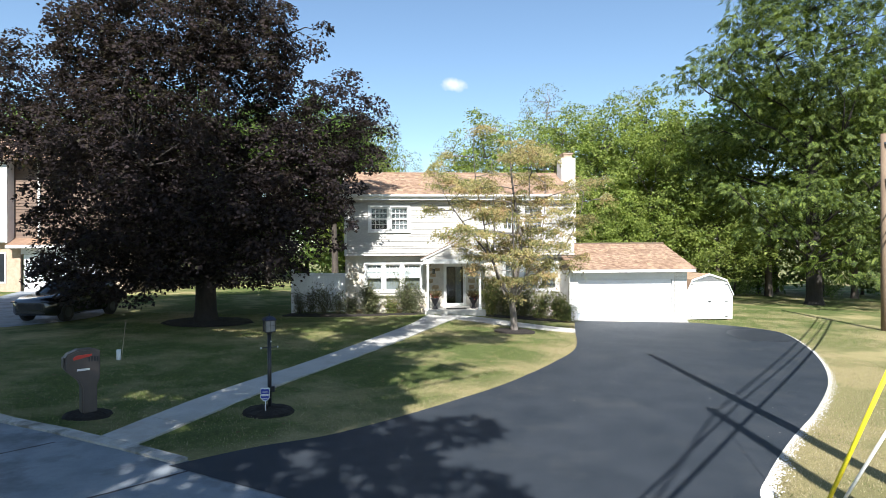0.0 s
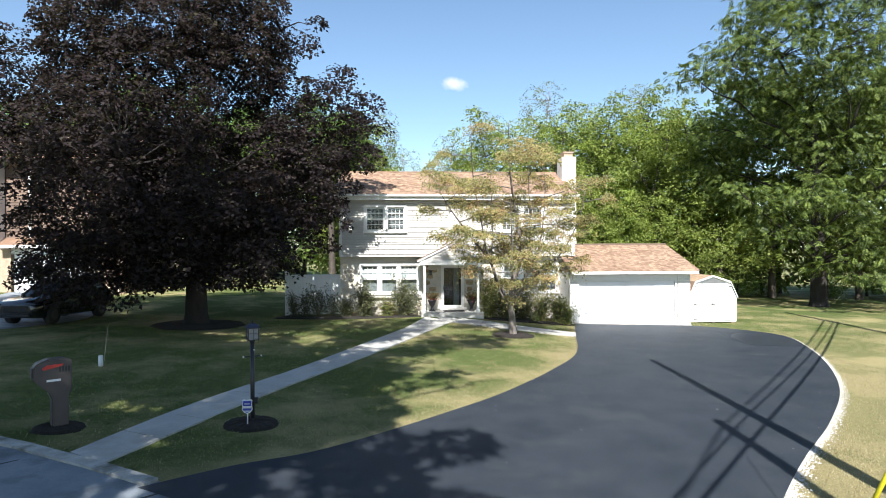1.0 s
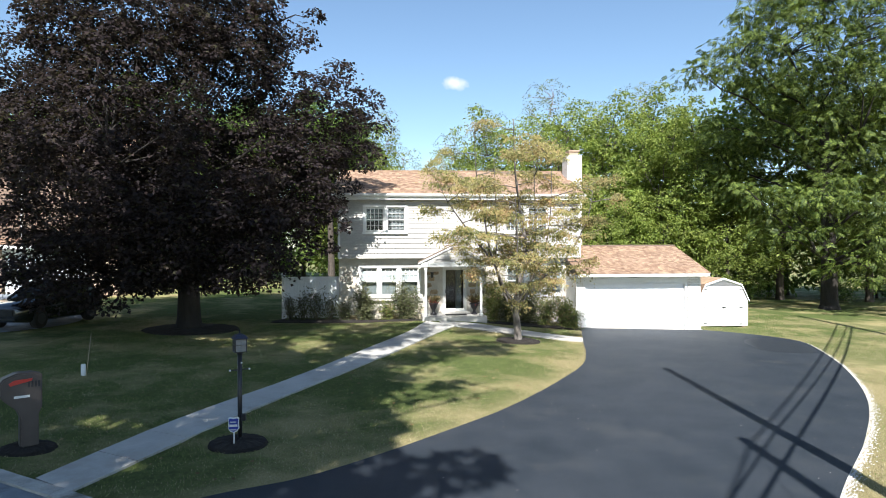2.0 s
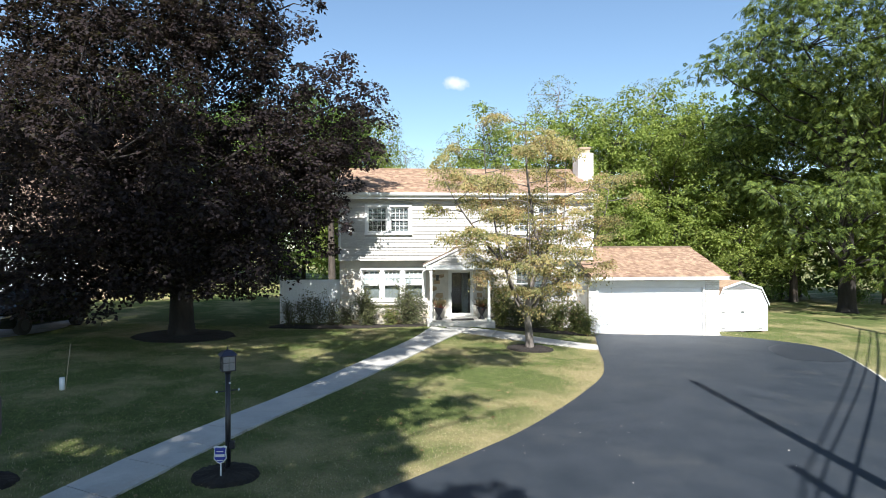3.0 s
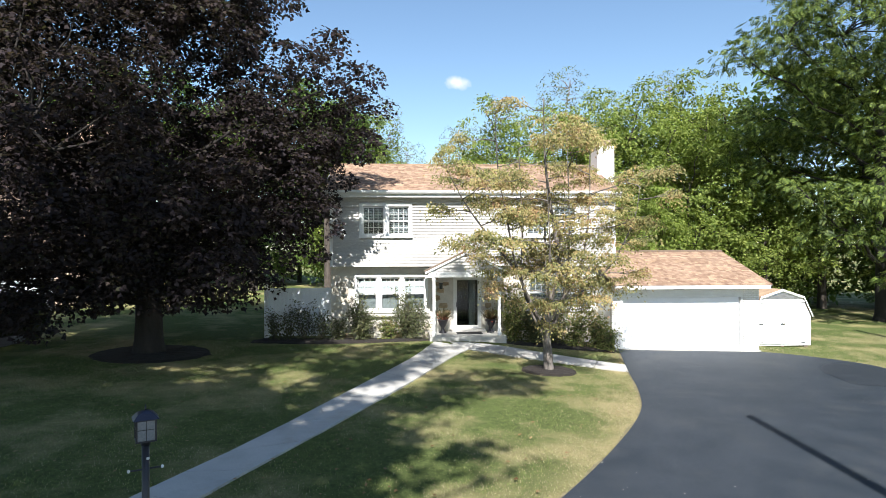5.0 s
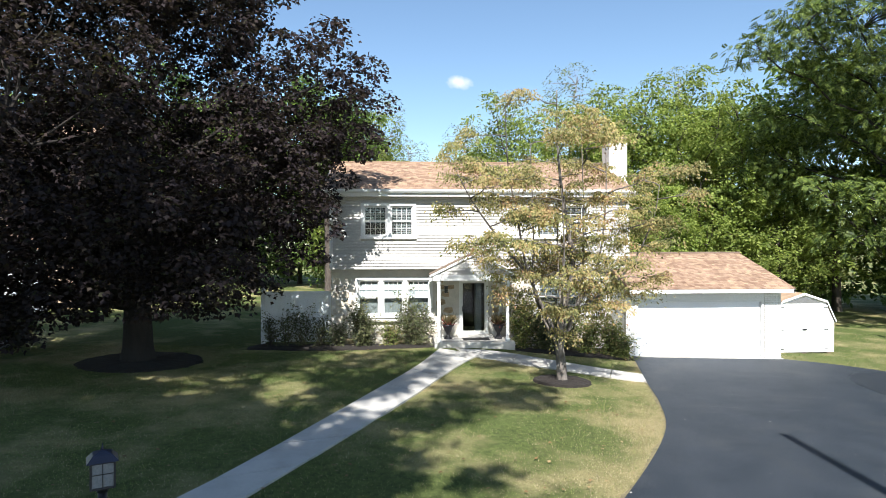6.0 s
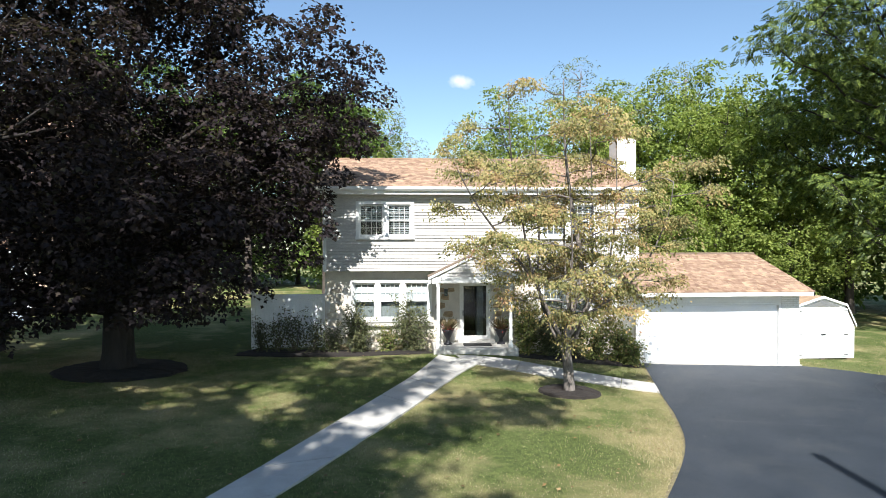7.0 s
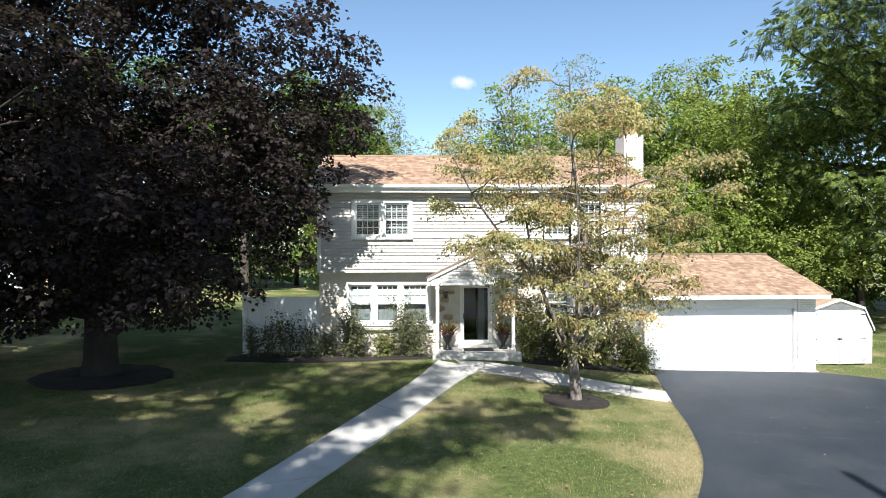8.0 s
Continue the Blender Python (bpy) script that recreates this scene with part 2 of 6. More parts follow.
LAWN = lawn_material()

# ---- building helpers ----
ROOT = {}


def thing(name, loc, label, category, group="", kind=""):
    ob = new(name)
    ob.empty_display_size = 0.2
    ob.location = loc
    ROOT[ob.name] = Matrix.Translation(loc)
    return tagged(ob, label, category, group, kind)


def to_mesh(name, bm, material):
    me = bpy.data.meshes.new(name)
    bm.normal_update()
    bm.to_mesh(me)
    bm.free()
    me.materials.append(material)
    return me


def part(name, bm, material, parent=None, label="", kind=""):
    """One mesh object from a bmesh in world coordinates, under a thing or a part."""
    me = bm if isinstance(bm, bpy.types.Mesh) else to_mesh(name, bm, material)
    ob = new(name, me)
    if parent:
        ob.parent = parent
        ob.matrix_parent_inverse = ROOT.get(parent.name, Matrix()).inverted()
    return tagged(ob, label, kind=kind)


def box(bm, x0, x1, y0, y1, z0, z1, m=None):
    vs = [bm.verts.new((x, y, z)) for x in (x0, x1) for y in (y0, y1) for z in (z0, z1)]
    if m is not None:
        for v in vs:
            v.co = m @ v.co
    for q in ((0, 1, 3, 2), (4, 6, 7, 5), (0, 4, 5, 1), (2, 3, 7, 6), (0, 2, 6, 4), (1, 5, 7, 3)):
        bm.faces.new([vs[i] for i in q])
    return vs


def boxes(*dims, bevel=0.0):
    bm = bmesh.new()
    for d in dims:
        box(bm, *d)
    if bevel:
        bmesh.ops.bevel(bm, geom=bm.edges[:], offset=bevel, segments=1, affect="EDGES")
    return bm


def tube(bm, pts, radii, n=7, cap=True):
    """A tapered tube along points."""
    rings = []
    for i, p in enumerate(pts):
        p = Vector(p)
        a, b = Vector(pts[max(i - 1, 0)]), Vector(pts[min(i + 1, len(pts) - 1)])
        d = (b - a).normalized()
        u = d.orthogonal().normalized() if i == 0 else (u - d * u.dot(d)).normalized()
        w = d.cross(u)
        rings.append([bm.verts.new(p + (u * math.cos(k * 2 * math.pi / n) + w * math.sin(k * 2 * math.pi / n)) * radii[i]) for k in range(n)])
    for a, b in zip(rings, rings[1:]):
        for k in range(n):
            bm.faces.new((a[k], a[(k + 1) % n], b[(k + 1) % n], b[k])).smooth = True
    if cap:
        bm.faces.new(rings[0][::-1])
        bm.faces.new(rings[-1])


def prism(bm, outline, axis, lo, hi):
    """An outline in two coordinates, drawn out along the third."""
    def at(p, v):
        return {"x": (v, p[0], p[1]), "y": (p[0], v, p[1]), "z": (p[0], p[1], v)}[axis]
    a, b = [bm.verts.new(at(p, lo)) for p in outline], [bm.verts.new(at(p, hi)) for p in outline]
    bm.faces.new(a)
    bm.faces.new(b[::-1])
    for k in range(len(a)):
        bm.faces.new((a[k], b[k], b[(k + 1) % len(a)], a[(k + 1) % len(a)]))
    bmesh.ops.recalc_face_normals(bm, faces=bm.faces[:])


def wall_sheet(x0, x1, y0, y1, z0, z1, holes):
    """A wall with openings through it, as one connected mesh."""
    xs = sorted({x0, x1, *(v for h in holes for v in h[:2])})
    zs = sorted({z0, z1, *(v for h in holes for v in h[2:])})
    bm = bmesh.new()
    for a, b in zip(xs, xs[1:]):
        for c, d in zip(zs, zs[1:]):
            if not any(h[0] < (a + b) / 2 < h[1] and h[2] < (c + d) / 2 < h[3] for h in holes):
                box(bm, a, b, y0, y1, c, d)
    bmesh.ops.remove_doubles(bm, verts=bm.verts[:], dist=1e-4)
    bmesh.ops.recalc_face_normals(bm, faces=bm.faces[:])
    return bm


def ground_z(x, y):
    """The lie of the land: it falls to the right and rises gently away from the street."""
    xx, yy = min(max(x, -30.0), 30.0), min(max(y, -5.0), 45.0)
    return 0.02 - 0.025 * xx + 0.011 * (yy - 15.0) + 0.12 * math.exp(-(((x + 1) / 5) ** 2) - ((y - 20) / 7) ** 2) + 0.18 * math.exp(-(((x + 0.8) / 3.5) ** 2) - ((y - 25.5) / 2.0) ** 2)


def curve_points(ctrl, steps):
    """A smooth line through control points in the plan."""
    pts = [Vector((*c, 0)) for c in ctrl]
    pts = [2 * pts[0] - pts[1], *pts, 2 * pts[-1] - pts[-2]]
    out = []
    for i in range(1, len(pts) - 2):
        p0, p1, p2, p3 = pts[i - 1 : i + 3]
        for k in range(steps):
            t = k / steps
            out.append(0.5 * (2 * p1 + (p2 - p0) * t + (2 * p0 - 5 * p1 + 4 * p2 - p3) * t * t + (3 * p1 - p0 - 3 * p2 + p3) * t**3))
    return out + [pts[-2]]


def strip(left, right, steps, across, lift):
    """A sheet between two lines of the plan, laid on the ground."""
    a, b = curve_points(left, steps), curve_points(right, steps)
    bm = bmesh.new()
    rows = []
    for p, q in zip(a, b):
        row = []
        for k in range(across + 1):
            v = p.lerp(q, k / across)
            row.append(bm.verts.new((v.x, v.y, ground_z(v.x, v.y) + lift)))
        rows.append(row)
    for r, s in zip(rows, rows[1:]):
        for k in range(across):
            bm.faces.new((r[k], s[k], s[k + 1], r[k + 1])).smooth = True
    bmesh.ops.recalc_face_normals(bm, faces=bm.faces[:])
    if sum(f.normal.z for f in bm.faces) < 0:
        bmesh.ops.reverse_faces(bm, faces=bm.faces[:])
    return bm


def thicken(bm, depth):
    """Gives a sheet sides that go down."""
    edges = [e for e in bm.edges if e.is_boundary]
    out = bmesh.ops.extrude_edge_only(bm, edges=edges)
    for v in (g for g in out["geom"] if isinstance(g, bmesh.types.BMVert)):
        v.co.z -= depth
    return bm


# ---- ground, street, drive, walks ----
DRIVE_L = [(-6.6, 6.75), (-5.5, 7.6), (-4.4, 8.2), (-3.27, 9.2), (-1.8, 10.72), (-0.4, 12.3), (1.3, 14.7), (2.65, 17.0), (3.4, 19.1), (3.95, 21.2), (4.9, 24.6), (5.2, 25.75)]
DRIVE_R = [(1.3, 1.9), (1.6, 3.9), (1.95, 5.3), (2.6, 6.2), (4.1, 7.9), (6.1, 10.0), (8.5, 12.9), (10.6, 16.2), (12.3, 19.6), (13.3, 22.6), (12.2, 24.5), (10.4, 25.75)]


def line_gap(px, py, line):
    """Distance from points of the plan to a line of it."""
    pts = np.array([(p.x, p.y) for p in curve_points(line, 4)])
    best = np.full(len(px), 1e9)
    for a, b in zip(pts, pts[1:]):
        d = b - a
        t = np.clip(((px - a[0]) * d[0] + (py - a[1]) * d[1]) / (d @ d), 0, 1)
        best = np.minimum(best, np.hypot(px - a[0] - t * d[0], py - a[1] - t * d[1]))
    return best


def wear(px, py):
    """Dry turf along the drive and on its far side."""
    east = 0.6 * np.clip((px - 1.1 * py + 11.0) / 8.0, 0, 1) * (px > 1.0)
    rim = 0.85 * np.exp(-line_gap(px, py, DRIVE_L) / 0.42) + 0.35 * np.exp(-line_gap(px, py, DRIVE_R) / 0.8)
    return np.clip(east + rim, 0, 1)


def store_wear(me):
    co = np.zeros(len(me.vertices) * 3, np.float32)
    me.vertices.foreach_get("co", co)
    co = co.reshape(-1, 3)
    me.attributes.new("wear", "FLOAT", "POINT").data.foreach_set("value", wear(co[:, 0], co[:, 1]).astype(np.float32))


def ground_sheet():
    fine = np.arange(-34, 34.01, 0.5)
    far = np.array([40, 50, 65, 90, 140, 250, 500, 1000, 2000.0])
    xs = np.concatenate([-far[::-1], fine, far])
    ys = np.concatenate([-far[::-1], np.arange(-34, 60.01, 0.5), far[far > 61]])
    rng = np.random.default_rng(3)
    verts = [(x, y, ground_z(x, y) + float(rng.normal(0, 0.008))) for y in ys for x in xs]
    nx = len(xs)
    faces = [(j * nx + i, j * nx + i + 1, (j + 1) * nx + i + 1, (j + 1) * nx + i) for j in range(len(ys) - 1) for i in range(nx - 1)]
    me = bpy.data.meshes.new("ground")
    me.from_pydata(verts, [], faces)
    me.polygons.foreach_set("use_smooth", [True] * len(faces))
    me.materials.append(LAWN)
    store_wear(me)
    return me


tagged(part("ground", ground_sheet(), LAWN), "mown lawn with dry tan patches and fallen leaves", "lawn", kind="structure")

tagged(part("drive", strip(DRIVE_L, DRIVE_R, 5, 30, 0.040), DRIVE), "freshly sealed black asphalt drive", "driveway", kind="structure")

SOIL = surface("dry_soil_edge", (0.15, 0.125, 0.065), (0.30, 0.255, 0.14), 0.95, 9, 70, 0.8, bump_dist=0.03, stain=(0.10, 0.105, 0.04))


def soil_edge():
    """A ragged dry margin where the lawn meets the drive."""
    line = curve_points(DRIVE_L[:-1], 30)
    bm = bmesh.new()
    rows = []
    for i, p in enumerate(line):
        d = (line[min(i + 1, len(line) - 1)] - line[max(i - 1, 0)]).normalized()
        w = 0.01 + 0.09 * max(0.0, noise.noise((p.x * 0.9, p.y * 0.9, 0)) + 0.1) + random.uniform(0, 0.05)
        q = p + Vector((-d.y, d.x, 0)) * w
        rows.append([bm.verts.new((v.x, v.y, ground_z(v.x, v.y) + h)) for v, h in ((p, 0.026), (q, 0.012))])
    for a, b in zip(rows, rows[1:]):
        bm.faces.new((a[0], b[0], b[1], a[1]))
    bmesh.ops.recalc_face_normals(bm, faces=bm.faces[:])
    return bm


tagged(part("soil_edge", soil_edge(), SOIL), "dry tan soil margin between lawn and drive", "soil", kind="structure")
KERB = [(-40.0, 27.2), (-18.0, 13.9), (-10.72, 9.45), (-9.38, 8.75), (-8.25, 8.1), (-7.53, 7.7), (-6.4, 7.0)]
far_side = [(x - 4.4, y - 7.4) for x, y in KERB]
tagged(part("road", strip(KERB + [(1.5, 2.2), (40.0, -21.5)], far_side + [(-2.9, -5.2), (35.6, -28.9)], 6, 14, 0.030), STREET), "worn grey asphalt street", "street", kind="structure")

WALK_L = [(-8.3, 8.25), (-7.55, 10.75), (-6.75, 12.75), (-5.75, 14.95), (-3.72, 20.1), (-2.3, 23.9), (-1.75, 25.6)]
WALK_R = [(-7.55, 7.75), (-6.65, 10.35), (-5.85, 12.5), (-4.45, 15.6), (-2.85, 19.2), (-1.45, 22.8), (-0.55, 24.4)]


def lerp_rows(left, right, n):
    a, b = curve_points(left, 8), curve_points(right, 8)
    for k in range(n):
        i, j = k * (len(a) - 1) / n, (k + 1) * (len(a) - 1) / n

        def at(line, f):
            q = min(int(f), len(line) - 2)
            return line[q].lerp(line[q + 1], f - q)

        gap = 0.015 * (j - i)
        yield at(a, i), at(b, i), at(a, j - gap), at(b, j - gap)


def paving(name, label, left, right, n, lift):
    top = thing(name, (left[0][0], left[0][1], ground_z(*left[0])), label, "path", kind="structure")
    for p, q, r, s in lerp_rows(left, right, n):
        bm = bmesh.new()
        up = [[bm.verts.new((v.x, v.y, ground_z(v.x, v.y) + lift)) for v in (a.lerp(b, 0), a.lerp(b, 0.5), a.lerp(b, 1))] for a, b in ((p, q), (p.lerp(r, 0.5), q.lerp(s, 0.5)), (r, s))]
        for i in range(2):
            for j in range(2):
                bm.faces.new((up[i][j], up[i][j + 1], up[i + 1][j + 1], up[i + 1][j]))
        thicken(bm, 0.08)
        bmesh.ops.recalc_face_normals(bm, faces=bm.faces[:])
        part("slab", bm, CONCRETE, top)


paving("front_walk", "pale concrete front walk of cast slabs", WALK_L, WALK_R, 13, 0.04)
paving("side_walk", "pale concrete walk from porch to drive", [(-1.2, 25.6), (0.0, 25.3), (1.5, 24.5), (3.3, 23.3), (4.45, 22.5)], [(-1.0, 24.4), (-0.4, 24.1), (1.15, 23.2), (2.86, 22.15), (4.05, 21.4)], 5, 0.035)

kerb_in = [(x - 0.12, y - 0.2) for x, y in KERB]
KERB_STONE = surface("weathered_kerb", (0.27, 0.265, 0.245), (0.46, 0.45, 0.42), 0.9, 3, 60, 0.8, stain=(0.14, 0.135, 0.11))
kerb = thing("kerb", (*KERB[3], 0.2), "low grey concrete kerb along the street", "kerb", kind="structure")
for p, q, r, s in lerp_rows(KERB[1:], kerb_in[1:], 9):
    bm = bmesh.new()
    a = [bm.verts.new((v.x, v.y, ground_z(v.x, v.y) + h)) for v, h in ((p, 0.08), (q, 0.07), (s, 0.07), (r, 0.08))]
    bm.faces.new(a)
    thicken(bm, 0.1)
    bmesh.ops.recalc_face_normals(bm, faces=bm.faces[:])
    part("kerb_stone", bm, KERB_STONE, kerb)


def bed(name, label, outline, height=0.07):
    """A mounded mulch bed."""
    bm = bmesh.new()
    cx, cy = sum(p[0] for p in outline) / len(outline), sum(p[1] for p in outline) / len(outline)
    line = curve_points([*outline, outline[0]], 6)[:-1]
    rings = []
    for f, h in ((1.0, -0.02), (0.93, 0.6), (0.7, 0.9), (0.4, 1.0), (0.12, 1.0)):
        ring = []
        for p in line:
            x, y = cx + (p.x - cx) * f * random.uniform(0.97, 1.03), cy + (p.y - cy) * f * random.uniform(0.97, 1.03)
            ring.append(bm.verts.new((x, y, ground_z(x, y) + height * h + (random.uniform(-0.015, 0.015) if h > 0 else 0))))
        rings.append(ring)
    n = len(line)
    for a, b in zip(rings, rings[1:]):
        for k in range(n):
            bm.faces.new((a[k], a[(k + 1) % n], b[(k + 1) % n], b[k]))
    bm.faces.new(rings[-1])
    bmesh.ops.recalc_face_normals(bm, faces=bm.faces[:])
    return tagged(part(name, bm, MULCH), label, "mulch", kind="structure")


def ring_bed(name, label, x, y, rx, ry):
    return bed(name, label, [(x + rx * math.cos(a), y + ry * math.sin(a)) for a in (k * math.pi / 5 for k in range(10))], 0.1)


ring_bed("mulch_ring", "dark mulch ring round the maple trunk", -11.25, 23.9, 1.9, 1.6)
ring_bed("mulch_ring", "dark mulch ring round the dogwood trunk", 1.5, 21.3, 0.85, 0.75)
ring_bed("mulch_ring", "dark mulch ring round the lamp post", -5.75, 9.85, 0.52, 0.48)
ring_bed("mulch_ring", "dark mulch ring round the mailbox post", -9.2, 9.6, 0.46, 0.36)
bed("mulch_bed", "dark mulch bed along the house and fence", [(-8.7, 26.3), (-6.5, 26.05), (-4.0, 26.0), (-1.98, 26.15), (-1.95, 27.3), (-5.0, 27.3), (-8.3, 27.5)])
bed("mulch_bed", "dark mulch bed between porch and garage", [(1.0, 25.6), (2.4, 25.35), (4.2, 25.05), (5.0, 24.85), (5.1, 25.6), (4.9, 27.2), (1.0, 27.2)])

# ---- the house ----
FRONT, LOWER = 26.95, 27.32  # front of the upper siding, front of the recessed lower wall
HX0, HX1 = -5.75, 5.56
house = thing("house", (0, 30.5, 0.1), "two-storey house with cream siding, stone below and a tan shingle roof", "house")
UP_WIN = [(-4.49, -2.68, 4.44, 5.53), (2.0, 3.98, 4.44, 5.53)]
LOW_WIN = [(-4.72, -2.05, 1.48, 2.74), (2.15, 4.75, 1.48, 2.74)]
DOOR = (-0.92, 0.20, 0.62, 2.78)

part("upper_wall", wall_sheet(HX0, HX1, FRONT + 0.03, FRONT + 0.2, 3.2, 5.95, UP_WIN), VINYL, house)
part("lower_wall", wall_sheet(HX0, HX1, LOWER, LOWER + 0.25, -0.3, 3.18, LOW_WIN + [DOOR]), MORTAR, house)
part("overhang_soffit", boxes((HX0, HX1, FRONT + 0.03, LOWER + 0.24, 3.185, 3.21)), WHITE, house)
for a, b in ((HX0, HX0 + 0.2), (HX1 - 0.2, HX1 - 0.003)):
    bm = bmesh.new()
    prism(bm, [(LOWER + 0.252, -0.3), (34.19, -0.3), (34.19, 5.95), (30.7, 7.45), (FRONT + 0.205, 5.95), (FRONT + 0.205, 3.22), (LOWER + 0.252, 3.22)], "x", a, b)
    part("gable_wall", bm, VINYL, house)
part("rear_wall", boxes((HX0, HX1, 34.2, 34.42, -0.3, 5.95)), VINYL, house)
part("upper_floor", boxes((HX0 + 0.2, HX1 - 0.2, 27.6, 34.2, 3.0, 3.18)), PAINTED_DIM_ROOM, house)
part("ground_floor", boxes((HX0 + 0.2, HX1 - 0.2, 27.6, 34.2, 0.4, 0.6)), PAINTED_DIM_ROOM, house)
part("partition", boxes((HX0 + 0.2, HX1 - 0.2, 30.5, 30.6, 0.6, 5.9)), PAINTED_DIM_ROOM, house)
part("attic_floor", boxes((HX0 + 0.2, HX1 - 0.2, 27.17, 34.2, 5.8, 5.94)), PAINTED_DIM_ROOM, house)

# clapboards of the upper storey, cut round the windows
BOARD = 0.116
k = 0
while 3.19 + k * BOARD < 5.9:
    z0, z1 = 3.19 + k * BOARD, min(3.19 + (k + 1) * BOARD, 5.93)
    k += 1
    spans = [(HX0 + 0.07, HX1 - 0.07)]
    for a, b, c, d in UP_WIN:
        if z1 > c - 0.13 and z0 < d + 0.13:
            spans = [s for p, q in spans for s in ((p, min(q, a - 0.13)), (max(p, b + 0.13), q)) if s[1] > s[0]]
    for p, q in spans:
        bm = bmesh.new()
        prism(bm, [(FRONT + 0.029, z0), (FRONT - 0.019, z0), (FRONT - 0.019, z0 + 0.014), (FRONT + 0.010, z1), (FRONT + 0.029, z1)], "x", p, q)
        part("siding_board", bm, VINYL, house)
for x in (HX0, HX1 - 0.1):
    part("corner_board", boxes((x - 0.005, x + 0.105, FRONT - 0.032, FRONT + 0.028, 3.19, 5.95)), WHITE, house)


def sash(parent, x0, x1, z0, z1, y, cols, rows, blind=False, raised=0.0):
    """One double-hung sash window in its hole: rails, bars, panes."""
    w = 0.045
    zm = (z0 + z1) / 2
    fr = part("sash_frame", boxes((x0, x0 + w, y, y + 0.06, z0, z1), (x1 - w, x1, y, y + 0.06, z0, z1), (x0 + w, x1 - w, y, y + 0.06, z0, z0 + w), (x0 + w, x1 - w, y, y + 0.06, z1 - w, z1), (x0 + w, x1 - w, y - 0.01, y + 0.055, zm - 0.03, zm + 0.03)), WHITE, parent)
    for lo, hi, bars in ((z0 + w, zm - 0.03, rows[0]), (zm + 0.03, z1 - w, rows[1])):
        g = part("pane", boxes((x0 + w, x1 - w, y + 0.03, y + 0.036, lo, hi)), GLASS, fr)
        g.visible_shadow = False
        if bars:
            dims = [(x0 + w + (x1 - x0 - 2 * w) * i / cols - 0.009, x0 + w + (x1 - x0 - 2 * w) * i / cols + 0.009, y + 0.015, y + 0.028, lo, hi) for i in range(1, cols)]
            dims += [(x0 + w, x1 - w, y + 0.017, y + 0.027, lo + (hi - lo) * i / bars - 0.009, lo + (hi - lo) * i / bars + 0.009) for i in range(1, bars)]
            part("muntin", boxes(*dims), WHITE, fr)
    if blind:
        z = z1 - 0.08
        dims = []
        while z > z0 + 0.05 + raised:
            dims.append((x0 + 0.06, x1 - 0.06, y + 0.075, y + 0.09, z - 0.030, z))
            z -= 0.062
        part("blind", boxes(*dims), BLIND, parent, "white slatted blind coloured grey for its shade")


def window(label, x0, x1, z0, z1, y, splits, sashes):
    top = part("window", boxes(
        (x0 - 0.12, x0, y - 0.04, y + 0.14, z0 - 0.02, z1 + 0.02), (x1, x1 + 0.12, y - 0.04, y + 0.14, z0 - 0.02, z1 + 0.02),
        (x0 - 0.12, x1 + 0.12, y - 0.045, y + 0.14, z1 + 0.02, z1 + 0.13), (x0 - 0.14, x1 + 0.14, y - 0.08, y + 0.14, z0 - 0.13, z0 - 0.02),
        *[(a, b, y - 0.035, y + 0.14, z0 - 0.02, z1 + 0.02) for a, b in splits]), WHITE, house, label)
    for s in sashes:
        sash(top, *s)
    return top


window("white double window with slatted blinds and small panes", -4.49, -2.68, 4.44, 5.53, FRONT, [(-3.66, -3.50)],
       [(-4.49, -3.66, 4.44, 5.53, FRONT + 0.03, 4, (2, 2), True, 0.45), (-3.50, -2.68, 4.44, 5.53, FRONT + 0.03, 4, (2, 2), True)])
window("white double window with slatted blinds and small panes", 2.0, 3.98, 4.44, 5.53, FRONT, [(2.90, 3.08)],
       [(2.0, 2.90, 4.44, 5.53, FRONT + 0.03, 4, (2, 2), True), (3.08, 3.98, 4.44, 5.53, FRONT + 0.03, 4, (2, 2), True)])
window("white triple window with barred upper sashes", -4.72, -2.05, 1.48, 2.74, LOWER, [(-3.96, -3.80), (-3.05, -2.89)],
       [(-4.72, -3.96, 1.48, 2.74, LOWER + 0.03, 3, (0, 2)), (-3.80, -3.05, 1.48, 2.74, LOWER + 0.03, 4, (0, 2)), (-2.89, -2.05, 1.48, 2.74, LOWER + 0.03, 4, (0, 2))])
window("white triple window with barred upper sashes", 2.15, 4.75, 1.48, 2.74, LOWER, [(2.92, 3.08), (3.82, 3.98)],
       [(2.15, 2.92, 1.48, 2.74, LOWER + 0.03, 3, (0, 2)), (3.08, 3.82, 1.48, 2.74, LOWER + 0.03, 4, (0, 2), True), (3.98, 4.75, 1.48, 2.74, LOWER + 0.03, 4, (0, 2), True)])
for x0, x1 in ((-4.69, -3.99), (-3.78, -3.07), (-2.87, -2.07), (3.1, 3.8), (4.0, 4.73)):
    part("roller_shade", boxes((x0, x1, LOWER + 0.10, LOWER + 0.108, 2.11, 2.60)), ROLLER, house, "pale roller shade half drawn")
CURTAIN = surface("grey_sheer", (0.13, 0.14, 0.14), (0.20, 0.21, 0.21), 0.8, 3, 30, 0.2, stretch=(6, 1, 0.3))
for x0, x1 in ((-4.69, -3.99), (-3.78, -3.07), (-2.87, -2.07), (2.2, 2.9), (3.1, 3.8)):
    part("curtain", boxes((x0, x1, LOWER + 0.20, LOWER + 0.208, 1.5, 2.72)), CURTAIN, house, "grey sheer curtain")
part("stone_ledge", boxes((-4.95, -1.85, LOWER - 0.14, LOWER - 0.001, 1.20, 1.30), bevel=0.01), CONCRETE, house)

